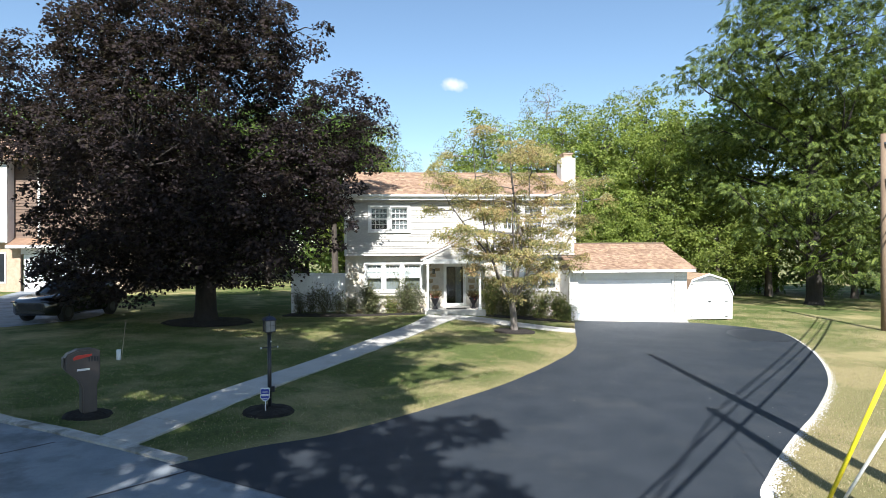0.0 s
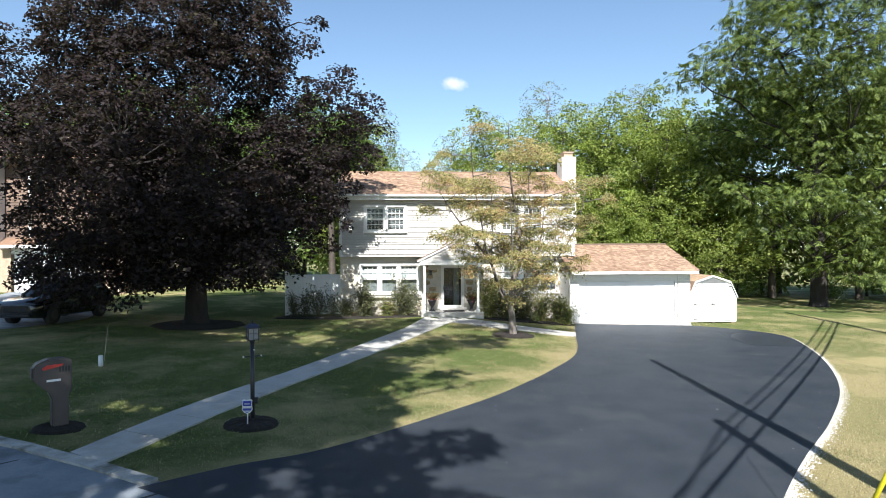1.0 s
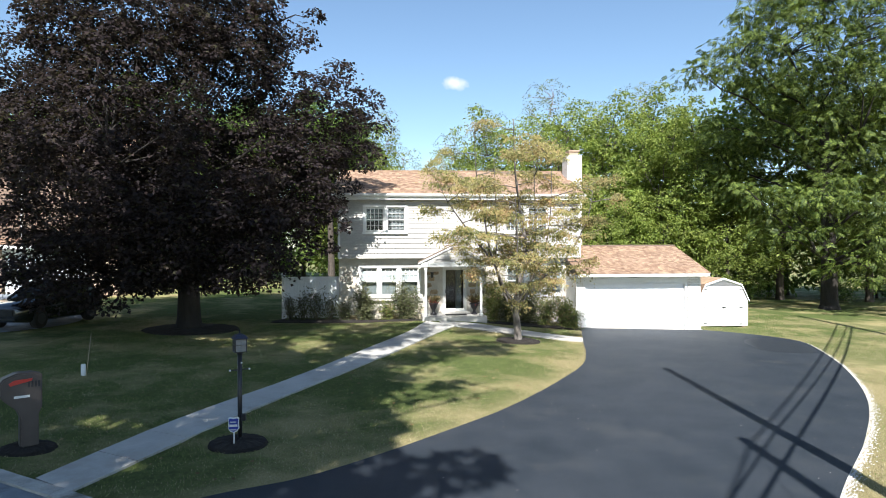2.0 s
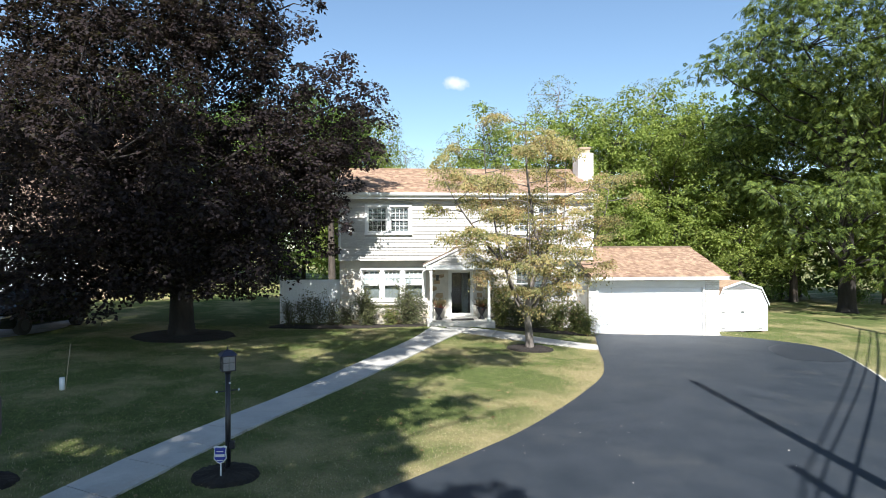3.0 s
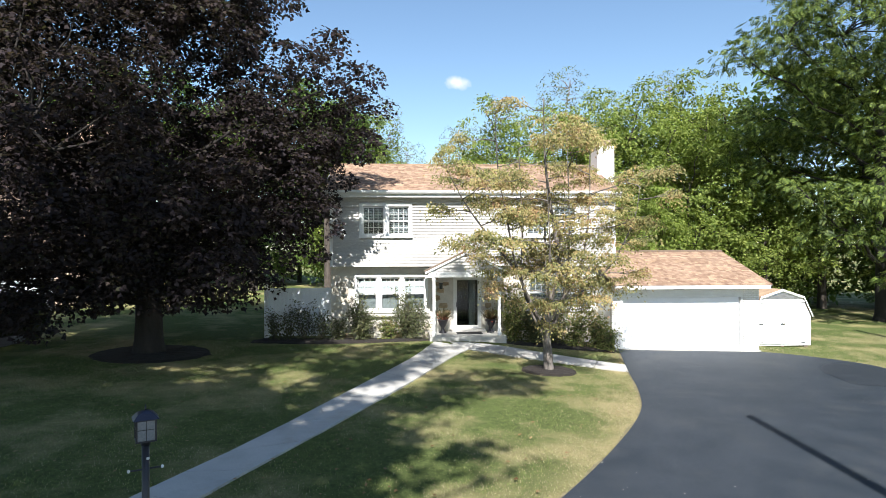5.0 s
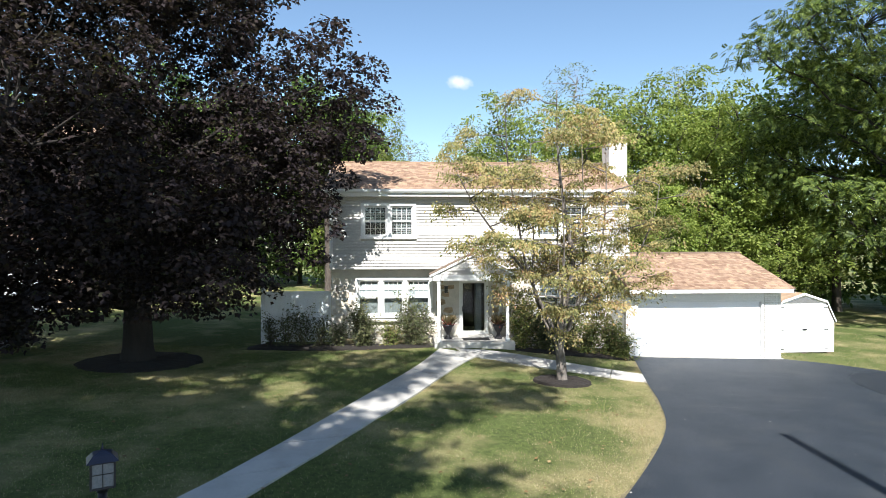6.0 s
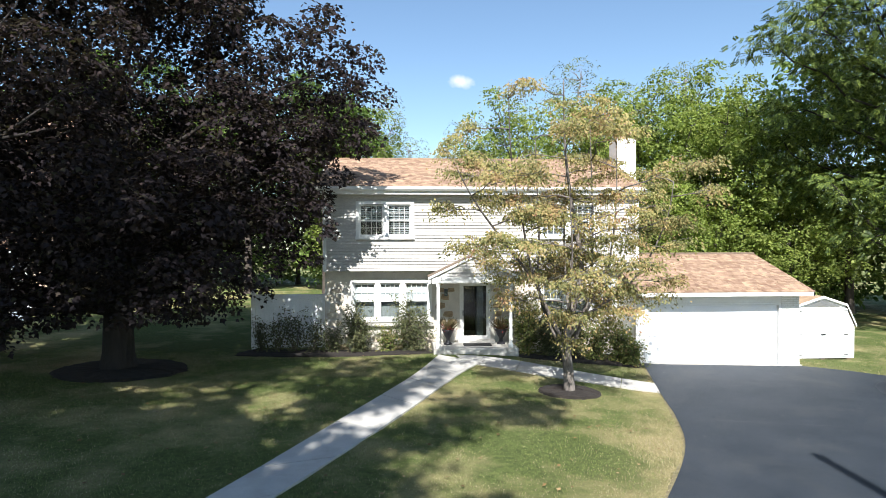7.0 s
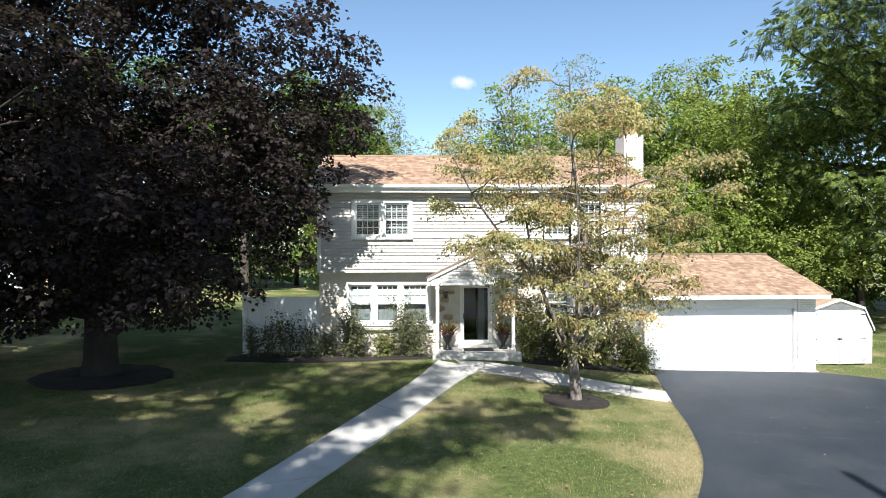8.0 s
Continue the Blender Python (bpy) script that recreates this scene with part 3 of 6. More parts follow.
# main roof
EAVE_Y, EAVE_Z, RIDGE_Y, RIDGE_Z = 26.62, 6.16, 30.70, 7.72


def roof_z(y):
    return EAVE_Z + (y - EAVE_Y) * (RIDGE_Z - EAVE_Z) / (RIDGE_Y - EAVE_Y)


bm = bmesh.new()
prism(bm, [(EAVE_Y + 0.02, EAVE_Z - 0.12), (EAVE_Y + 0.02, EAVE_Z - 0.03), (RIDGE_Y, RIDGE_Z - 0.03), (34.8, EAVE_Z - 0.03), (34.8, EAVE_Z - 0.12), (RIDGE_Y, RIDGE_Z - 0.2)], "x", -6.0, 5.72)
roof = part("roof", bm, SHINGLE, house, "tan and brown asphalt shingle roof")
part("fascia", boxes((-6.0, 5.72, EAVE_Y + 0.02, EAVE_Y + 0.05, EAVE_Z - 0.28, EAVE_Z - 0.10)), WHITE, house)
bm = bmesh.new()
prism(bm, [(EAVE_Y + 0.018, EAVE_Z - 0.16), (EAVE_Y - 0.06, EAVE_Z - 0.16), (EAVE_Y - 0.11, EAVE_Z - 0.10), (EAVE_Y - 0.11, EAVE_Z - 0.02), (EAVE_Y - 0.10, EAVE_Z - 0.02), (EAVE_Y - 0.095, EAVE_Z - 0.09), (EAVE_Y + 0.018, EAVE_Z - 0.09)], "x", -6.0, 5.72)
part("gutter", bm, WHITE, house, "white metal gutter")
part("soffit", boxes((-6.0, 5.72, EAVE_Y + 0.05, FRONT + 0.03, EAVE_Z - 0.27, EAVE_Z - 0.24)), WHITE, house)
part("frieze_board", boxes((HX0, HX1, FRONT - 0.02, FRONT + 0.02, 5.80, 5.888)), surface("grey_frieze", (0.42, 0.41, 0.38), (0.48, 0.46, 0.43), 0.6, 2, 40, 0.1), house)
for x in (-6.0, 5.70):
    bm = bmesh.new()
    prism(bm, [(EAVE_Y + 0.02, EAVE_Z - 0.25), (EAVE_Y + 0.02, EAVE_Z - 0.02), (RIDGE_Y, RIDGE_Z - 0.02), (34.8, EAVE_Z - 0.02), (34.8, EAVE_Z - 0.25), (RIDGE_Y, RIDGE_Z - 0.25)], "x", x - 0.02, x + 0.035)
    part("rake_board", bm, WHITE, house)

chimney = part("chimney", boxes((5.565, 6.31, 29.15, 30.15, -0.2, 8.34), bevel=0.01), WHITE_BRICK, house, "white painted brick chimney")
part("chimney_cap", boxes((5.71, 6.17, 29.3, 30.0, 8.34, 8.56), (5.66, 6.22, 29.24, 30.06, 8.56, 8.63)), TAN_BRICK, chimney, "brick chimney top with grey cap")

# porch
PF = 25.88
part("porch_slab", boxes((-1.92, 0.98, PF, LOWER - 0.002, 0.05, 0.60), bevel=0.015), CONCRETE, house, "concrete porch slab")
part("porch_step", boxes((-1.02, 0.32, LOWER - 0.42, LOWER - 0.003, 0.603, 0.70), bevel=0.01), CONCRETE, house)
for x in (-1.76, 0.72):
    p = part("porch_post", boxes((x - 0.055, x + 0.055, PF + 0.08, PF + 0.19, 0.602, 2.78), bevel=0.008), WHITE, house)
    part("post_base", boxes((x - 0.08, x + 0.08, PF + 0.055, PF + 0.215, 0.601, 0.72), bevel=0.01), WHITE, p)
    part("post_capital", boxes((x - 0.075, x + 0.075, PF + 0.06, PF + 0.21, 2.68, 2.779), bevel=0.01), WHITE, p)
bm = bmesh.new()
prism(bm, [(-1.98, 2.80), (0.95, 2.80), (0.95, 2.98), (-0.51, 3.68), (-1.98, 2.98)], "y", PF + 0.06, PF + 0.16)
part("pediment", bm, VINYL, house, "white pediment with moulded boards")
part("porch_beam", boxes((-1.98, 0.95, PF + 0.03, PF + 0.06, 2.80, 3.02), (-1.95, -1.83, PF + 0.16, LOWER, 2.79, 3.0), (0.80, 0.92, PF + 0.16, LOWER, 2.79, 3.0)), WHITE, house)
part("porch_ceiling", boxes((-1.83, 0.80, PF + 0.16, LOWER - 0.002, 2.82, 2.85)), WHITE, house)
for s in (-1, 1):
    a, b = (-2.10, -0.51) if s < 0 else (1.07, -0.51)
    bm = bmesh.new()
    prism(bm, [(a, 2.93), (b, 3.70), (b, 3.78), (a, 3.01)], "y", PF - 0.02, PF + 0.03)
    part("rake_trim", bm, WHITE, house)
    bm = bmesh.new()
    prism(bm, [(a, 3.012), (b, 3.782), (b, 3.805), (a, 3.035)], "y", PF - 0.025, FRONT - 0.03)
    part("porch_roof", bm, DARK_SHINGLE, house, "brown shingle porch roof slope")
for i in range(5):
    z = 3.03 + i * 0.115
    half = (3.66 - z) / 0.75 * 1.55
    if half > 0.15:
        bm = bmesh.new()
        prism(bm, [(PF + 0.062, z), (PF + 0.028, z), (PF + 0.052, z + 0.112), (PF + 0.062, z + 0.112)], "x", -0.51 - half * 0.9, -0.51 + half * 0.9)
        part("gable_board", bm, VINYL, house)

door = part("front_door", boxes((-0.92, -0.82, LOWER - 0.03, LOWER + 0.2, 0.62, 2.78), (0.10, 0.20, LOWER - 0.03, LOWER + 0.2, 0.62, 2.78), (-0.82, 0.10, LOWER - 0.03, LOWER + 0.2, 2.68, 2.78), (-0.82, 0.10, LOWER - 0.03, LOWER + 0.2, 0.62, 0.71)), WHITE, house, "white door frame with full glass storm door")
part("storm_door", boxes((-0.82, -0.775, LOWER, LOWER + 0.04, 0.71, 2.68), (0.055, 0.10, LOWER, LOWER + 0.04, 0.71, 2.68), (-0.775, 0.055, LOWER, LOWER + 0.04, 2.63, 2.68), (-0.775, 0.055, LOWER, LOWER + 0.04, 0.71, 0.82)), WHITE, door)
g = part("door_glass", boxes((-0.775, 0.055, LOWER + 0.015, LOWER + 0.021, 0.82, 2.63)), GLASS, door)
part("inner_door", boxes((-0.24, 0.0, LOWER + 0.5, LOWER + 1.0, 0.62, 2.6)), surface("grey_door", (0.11, 0.12, 0.13), (0.14, 0.15, 0.16), 0.5, 2, 40, 0), door, "grey inner door standing open")
part("door_handle", boxes((-0.812, -0.785, LOWER - 0.05, LOWER - 0.001, 1.55, 1.75)), BLACK_METAL, door)

# ---- garage ----
GY = 25.62
garage = thing("garage", (7.8, 28.8, -0.1), "attached garage with a wide white door and tan shingle roof", "garage")
for d in ((10.52, 10.72, GY + 0.21, 32.4, -0.3, 2.42), (4.95, 5.15, GY + 0.21, LOWER, -0.3, 2.42), (5.6, 10.52, 32.2, 32.4, -0.3, 2.42)):
    part("garage_wall", boxes(d), WHITE_BRICK, garage)
PIERS = [part("brick_pier", boxes((a, b, GY + 0.012, GY + 0.2, -0.3, 2.42)), MORTAR, garage, "white painted brick pier") for a, b in ((4.95, 5.27), (10.1, 10.72))]
part("header_board", boxes((5.272, 10.098, GY + 0.02, GY + 0.2, 2.06, 2.42)), WHITE, garage)
part("door_trim", boxes((5.272, 5.37, GY - 0.02, GY + 0.2, -0.12, 2.06), (9.98, 10.07, GY - 0.02, GY + 0.2, -0.12, 2.06), (5.37, 9.98, GY - 0.02, GY + 0.2, 2.0, 2.058)), WHITE, garage)
gd = part("garage_door", boxes((5.37, 9.98, GY + 0.12, GY + 0.16, -0.13, 2.0)), GARAGE_WHITE, garage, "wide white panelled overhead door")
for i in range(4):
    part("door_panel", boxes((5.38, 9.97, GY + 0.095, GY + 0.119, -0.10 + i * 0.525, 0.415 + i * 0.525), bevel=0.006), GARAGE_WHITE, gd)
part("garage_floor", boxes((5.0, 10.6, GY + 0.2, 32.2, -0.3, -0.12)), CONCRETE, garage)
part("threshold", boxes(*[(5.28 + i * 0.68, 5.96 + i * 0.68, GY - 0.14, GY - 0.022, -0.3, ground_z(5.62 + i * 0.68, GY) + 0.075) for i in range(8)]), CONCRETE, garage)
part("door_sensor", boxes((7.35, 7.75, GY - 0.05, GY + 0.019, 2.30, 2.36), bevel=0.01), STEEL, garage)
GE_Y, GE_Z, GR_Y, GR_Z = 25.15, 2.54, 28.85, 3.78


def garage_roof_z(y):
    return GE_Z + (y - GE_Y) * (GR_Z - GE_Z) / (GR_Y - GE_Y)


bm = bmesh.new()
prism(bm, [(GE_Y + 0.02, GE_Z - 0.10), (GE_Y + 0.02, GE_Z - 0.03), (26.95, garage_roof_z(26.95) - 0.03), (26.95, garage_roof_z(26.95) - 0.10)], "x", 4.93, 5.567)
prism(bm, [(GE_Y + 0.02, GE_Z - 0.10), (GE_Y + 0.02, GE_Z - 0.03), (GR_Y, GR_Z - 0.03), (32.6, GE_Z - 0.03), (32.6, GE_Z - 0.10), (GR_Y, GR_Z - 0.15)], "x", 5.57, 10.895)
groof = part("roof", bm, SHINGLE, garage, "tan and brown asphalt shingle roof")
part("fascia", boxes((4.93, 10.95, GE_Y - 0.01, GE_Y + 0.018, GE_Z - 0.19, GE_Z - 0.035)), WHITE, garage)
part("soffit", boxes((4.93, 10.95, GE_Y + 0.02, GY + 0.1, GE_Z - 0.15, GE_Z - 0.12)), WHITE, garage)
bm = bmesh.new()
prism(bm, [(GE_Y - 0.01, GE_Z - 0.2), (GE_Y - 0.01, GE_Z - 0.07), (GR_Y, GR_Z - 0.07), (32.6, GE_Z - 0.07), (32.6, GE_Z - 0.2), (GR_Y, GR_Z - 0.2)], "x", 10.90, 10.949)
part("rake_board", bm, WHITE, garage)
bm = bmesh.new()
prism(bm, [(GY + 0.2, 2.42), (GR_Y, GR_Z - 0.16), (32.4, 2.42)], "x", 10.55, 10.70)
part("gable", bm, VINYL, garage)

# ---- shed ----
shed = thing("shed", (12.55, 28.5, -0.25), "small white barn-style garden shed", "shed")
SH = [(11.32, -0.12), (13.76, -0.12), (13.78, 1.10), (13.43, 1.83), (12.54, 2.12), (11.65, 1.83), (11.30, 1.10)]
bm = bmesh.new()
prism(bm, SH, "y", 27.03, 30.0)
part("shed_body", bm, WHITE, shed)
part("skid", boxes((11.4, 11.55, 27.06, 30.0, -0.32, -0.121), (12.5, 12.65, 27.06, 30.0, -0.32, -0.121), (13.5, 13.65, 27.06, 30.0, -0.32, -0.121)), WOOD_POLE, shed)
SH_ROOF = [(13.81, 1.09), (13.45, 1.86), (12.54, 2.16), (11.63, 1.86), (11.27, 1.09)]
for (x0, z0), (x1, z1) in zip(SH_ROOF, SH_ROOF[1:]):
    bm = bmesh.new()
    prism(bm, [(x0, z0), (x1, z1), (x1, z1 + 0.03), (x0, z0 + 0.03)], "y", 26.98, 30.1)
    part("shed_roof", bm, SHINGLE, shed, "brown shingle slope")
    bm = bmesh.new()
    prism(bm, [(x0, z0 - 0.05), (x1, z1 - 0.05), (x1, z1 + 0.035), (x0, z0 + 0.035)], "y", 26.94, 26.978)
    part("roof_trim", bm, WHITE, shed)
for x0, x1 in ((11.55, 12.52), (12.54, 13.5)):
    d = part("shed_door", boxes((x0, x1, 26.99, 27.028, -0.05, 1.72), bevel=0.006), WHITE, shed)
    hx = x0 if x0 < 12 else x1 - 0.17
    for z in (0.0, 0.75, 1.62):
        part("hinge", boxes((hx, hx + 0.17, 26.975, 26.989, z, z + 0.026)), BLACK_METAL, d)
part("door_latch", boxes((12.45, 12.63, 26.965, 26.985, 0.745, 0.79)), BLACK_METAL, shed)
bm = bmesh.new()
prism(bm, [(11.85, 1.80), (13.23, 1.80), (12.54, 2.03)], "y", 27.005, 27.029)
part("shed_vent", bm, STEEL, shed, "grey triangular gable vent")

# ---- fence ----
fence = thing("vinyl_fence", (-7.0, 27.7, 0.35), "white vinyl privacy fence beside the house", "fence")
part("fence_post", boxes((-8.42, -8.27, 27.6, 27.75, 0.2, 2.46), bevel=0.01), FENCE_VINYL, fence)
part("post_cap", boxes((-8.45, -8.24, 27.57, 27.78, 2.46, 2.50), (-8.40, -8.29, 27.62, 27.73, 2.50, 2.54)), FENCE_VINYL, fence)
part("top_rail", boxes((-8.27, -5.76, 27.63, 27.72, 2.22, 2.34), bevel=0.008), FENCE_VINYL, fence)
part("bottom_rail", boxes((-8.27, -5.76, 27.63, 27.72, 0.42, 0.56), bevel=0.008), FENCE_VINYL, fence)
for i in range(16):
    x = -8.26 + i * 0.156
    part("fence_board", boxes((x, x + 0.152, 27.66, 27.69, 0.5, 2.25), bevel=0.004), FENCE_VINYL, fence)

# ---- trees ----
KITE = np.array([(0, 0, 0), (0.28, 0.5, 0.05), (0, 1.0, -0.05), (-0.28, 0.5, 0.05)])
STAR = np.array([(0, 0, 0), (0.50, 0.40, 0.0), (0.20, 0.52, 0.06), (0, 1.0, -0.06), (-0.20, 0.52, 0.06), (-0.50, 0.40, 0.0)])
PALMATE = np.array([(0, 0, 0), (0.52, 0.30, -0.04), (0.24, 0.55, 0.06), (0, 1.0, -0.06), (-0.24, 0.55, 0.06), (-0.52, 0.30, -0.04)])
LEAFLET = np.array([(0, 0, 0), (0.22, 0.4, 0.04), (0, 0.95, -0.05), (-0.22, 0.4, 0.04)])
LANCE = np.array([(0, 0, 0), (0.16, 0.4, 0.04), (0, 1.0, -0.04), (-0.16, 0.4, 0.04)])


def leaf_mesh(name, places, ahead, normal, size, shape, material):
    """One mesh of many leaves."""
    n, k = len(places), len(shape)
    ahead = ahead / np.linalg.norm(ahead, axis=1, keepdims=True)
    side = np.cross(ahead, normal)
    side /= np.linalg.norm(side, axis=1, keepdims=True) + 1e-9
    up = np.cross(side, ahead)
    co = places[:, None] + size[:, None, None] * (side[:, None] * shape[None, :, :1] + ahead[:, None] * shape[None, :, 1:2] + up[:, None] * shape[None, :, 2:])
    me = bpy.data.meshes.new(name)
    me.vertices.add(n * k)
    me.vertices.foreach_set("co", co.astype(np.float32).ravel())
    me.loops.add(n * k)
    me.loops.foreach_set("vertex_index", np.arange(n * k, dtype=np.int32))
    me.polygons.add(n)
    me.polygons.foreach_set("loop_start", np.arange(0, n * k, k, dtype=np.int32))
    me.update(calc_edges=True)
    me.materials.append(material)
    return me


def crown_points(lobes, count, rng, inner=0.45, floor=-1e9):
    """Places of twigs: mostly near the outer side of each lobe."""
    vol = np.array([l[3] * l[4] * l[5] for l in lobes]) ** 0.72
    out = []
    for lobe, share in zip(lobes, vol / vol.sum()):
        c, r = np.array(lobe[:3]), np.array(lobe[3:6])
        d = rng.normal(size=(max(int(count * share), 3), 3))
        d /= np.linalg.norm(d, axis=1, keepdims=True)
        f = inner + (1 - inner) * rng.random((len(d), 1)) ** 0.55
        bump = 1 + 0.10 * np.sin(d @ rng.normal(size=(3, 1)) * 4 + 1) + 0.08 * np.sin(d @ rng.normal(size=(3, 1)) * 9)
        p = c + d * r * f * bump
        out.append(np.c_[p, d * (0.4 + 0.6 * f)])
    out = np.concatenate(out)
    return out[out[:, 2] > floor]


def spray_leaves(twigs, per, spread, size, rng, flat=0.5, droop=0.35, up=0.7, sunward=0.7):
    """Leaves gathered round each twig."""
    n = len(twigs) * per
    base = np.repeat(twigs[:, :3], per, 0)
    out = np.repeat(twigs[:, 3:], per, 0)
    scale = np.repeat(rng.uniform(0.6, 1.3, len(twigs)), per)[:, None]
    off = np.clip(rng.normal(size=(n, 3)), -1.6, 1.6) * spread * scale
    off[:, 2] = off[:, 2] * flat - droop * (off[:, :2] ** 2).sum(1) / (spread * 2)
    ahead = off * (1, 1, 0.6) / spread + 0.5 * out + rng.normal(size=(n, 3)) * 0.45 - (0, 0, droop)
    normal = rng.normal(size=(n, 3)) * 0.55 + 0.35 * out + (-0.06, -sunward, up)
    return base + off, ahead, normal, size * rng.uniform(0.65, 1.25, n)


def clump_centres(lobes, count, gap, rng, inner, floor):
    """Places of leaf clumps in a crown, kept apart from one another, with the way out of the crown at each."""
    got = np.zeros((0, 6))
    for row in rng.permutation(crown_points(lobes, count * 5, rng, inner, floor)):
        if len(got) >= count:
            break
        if not len(got) or ((got[:, :3] - row[:3]) ** 2).sum(1).min() > gap * gap:
            got = np.vstack([got, row])
    return got


def clump_leaves(centres, per, radius, flat, size, rng, droop=0.5, upward=0.5, sunward=0.2, shell=0.55):
    """Leaves laid like tiles over the upper and outer side of each clump, with a hanging rim."""
    n = len(centres) * per
    c, out = np.repeat(centres[:, :3], per, 0), np.repeat(centres[:, 3:], per, 0)
    r = np.repeat(radius * rng.uniform(0.6, 1.4, len(centres)), per)[:, None]
    tilt = np.repeat(rng.normal(size=(len(centres), 3)) * 0.35, per, 0)
    d = rng.normal(size=(n, 3)) + 0.55 * out + (0, 0, upward) + tilt
    d /= np.linalg.norm(d, axis=1, keepdims=True)
    f = shell + (1.08 - shell) * rng.random((n, 1)) ** 0.6
    off = d * r * f * (1, 1, flat)
    off[:, 2] -= droop * 0.35 * (off[:, :2] ** 2).sum(1) / r[:, 0]
    normal = d * 0.7 + rng.normal(size=(n, 3)) * 0.42 + (-0.03, -sunward, 0.55)
    ahead = d * (1, 1, 0.25) + rng.normal(size=(n, 3)) * 0.4 - (0, 0, droop)
    return c + off, ahead, normal, size * rng.uniform(0.65, 1.3, n)


def fronds(base, ahead, normal, length, pairs=5):
    """Feathered leaves: leaflets in two ranks along a drooping stalk."""
    ahead = ahead / np.linalg.norm(ahead, axis=1, keepdims=True)
    side = np.cross(ahead, normal)
    side /= np.linalg.norm(side, axis=1, keepdims=True) + 1e-9
    up = np.cross(side, ahead)
    pl, ah, no, sz = [], [], [], []
    for i in range(pairs + 1):
        t = 0.22 + 0.78 * i / pairs
        p = base + ahead * (length * t)[:, None] - np.array((0, 0, 0.22)) * (length * t * t)[:, None]
        for sgn in (-1, 1) if i < pairs else (0,):
            pl.append(p)
            ah.append(ahead * (0.55 if sgn else 1.0) + side * 0.9 * sgn - (0, 0, 0.18))
            no.append(up)
            sz.append(length * (0.42 if sgn else 0.36) * (1 - 0.35 * abs(t - 0.5)))
    return np.concatenate(pl), np.concatenate(ah), np.concatenate(no), np.concatenate(sz)


def limb(bm, a, b, r0, r1, rng, steps=5, sag=0.0, wob=0.08, n=6):
    a, b = Vector(a), Vector(b)
    L = (b - a).length
    pts = []
    for i in range(steps + 1):
        t = i / steps
        p = a.lerp(b, t)
        w = math.sin(t * math.pi) * L * wob
        pts.append(p + Vector((rng.normal() * w * 0.6, rng.normal() * w * 0.6, math.sin(t * math.pi) * L * sag + rng.normal() * w * 0.3)))
    pts[0], pts[-1] = a, b
    tube(bm, pts, [r0 + (r1 - r0) * (i / steps) ** 0.8 for i in range(steps + 1)], n)
    return pts


def tree(name, label, at, trunk, lobes, clumps, per, radius, flat, size, shape, leaf, bark, seed, inner=0.5, floor=-1e9, gap=0.8, droop=0.5, boughs=60, group="", sunward=0.2, feathered=False):
    """trunk: (height, foot radius, top radius). lobes: centre and radii of the crown's masses, relative to the foot."""
    rng = np.random.default_rng(seed)
    top = thing(name, at, label, "tree", group)
    h, r0, r1 = trunk
    bm = bmesh.new()
    lean = rng.normal(size=2) * 0.03 * h
    spine = [Vector((0, 0, -0.15)), Vector((0, 0, 0.12)), Vector((0, 0, 0.5))] + [Vector((lean[0] * t * t, lean[1] * t * t, 0.5 + (h - 0.5) * t)) for t in (0.15, 0.3, 0.5, 0.75, 1.0)]
    rad = [r0 * 1.55, r0 * 1.2, r0 * 1.02] + [r0 + (r1 - r0) * t for t in (0.15, 0.3, 0.5, 0.75, 1.0)]
    tube(bm, spine, rad, 12)
    forks = []
    for lobe in lobes:
        c = Vector(lobe[:3])
        start = max(min(c.z - 0.55 * Vector((c.x, c.y)).length - 0.2 * lobe[5], h), h * 0.22)
        t = (start - 0.5) / (h - 0.5)
        foot = Vector((lean[0] * t * t, lean[1] * t * t, start))
        forks += limb(bm, foot, c, (r0 + (r1 - r0) * t) * 0.28, 0.04, rng, 6, 0.04, 0.05)[2:]
    centres = clump_centres(lobes, clumps, gap * radius, rng, inner, floor)
    for i in rng.choice(len(centres), min(boughs, len(centres)), replace=False):
        p = Vector(centres[i, :3])
        q = min(forks, key=lambda s: (s - p).length + max(0, s.z - p.z))
        limb(bm, q, p, 0.03 + 0.007 * (q - p).length, 0.008, rng, 4, 0.05, 0.07, 4)
    part("trunk", to_mesh("trunk", bm, bark), bark).parent = top
    if feathered:
        pl, ah, no, sz = fronds(*clump_leaves(centres, per, radius, flat, size, rng, droop, 0.7, sunward, 0.3))
    else:
        pl, ah, no, sz = clump_leaves(centres, per, radius, flat, size, rng, droop, 0.5, sunward)
    part("crown", leaf_mesh("crown", pl, ah, no, sz, shape, leaf), leaf).parent = top
    return top


def at_ground(x, y):
    return (x, y, ground_z(x, y))


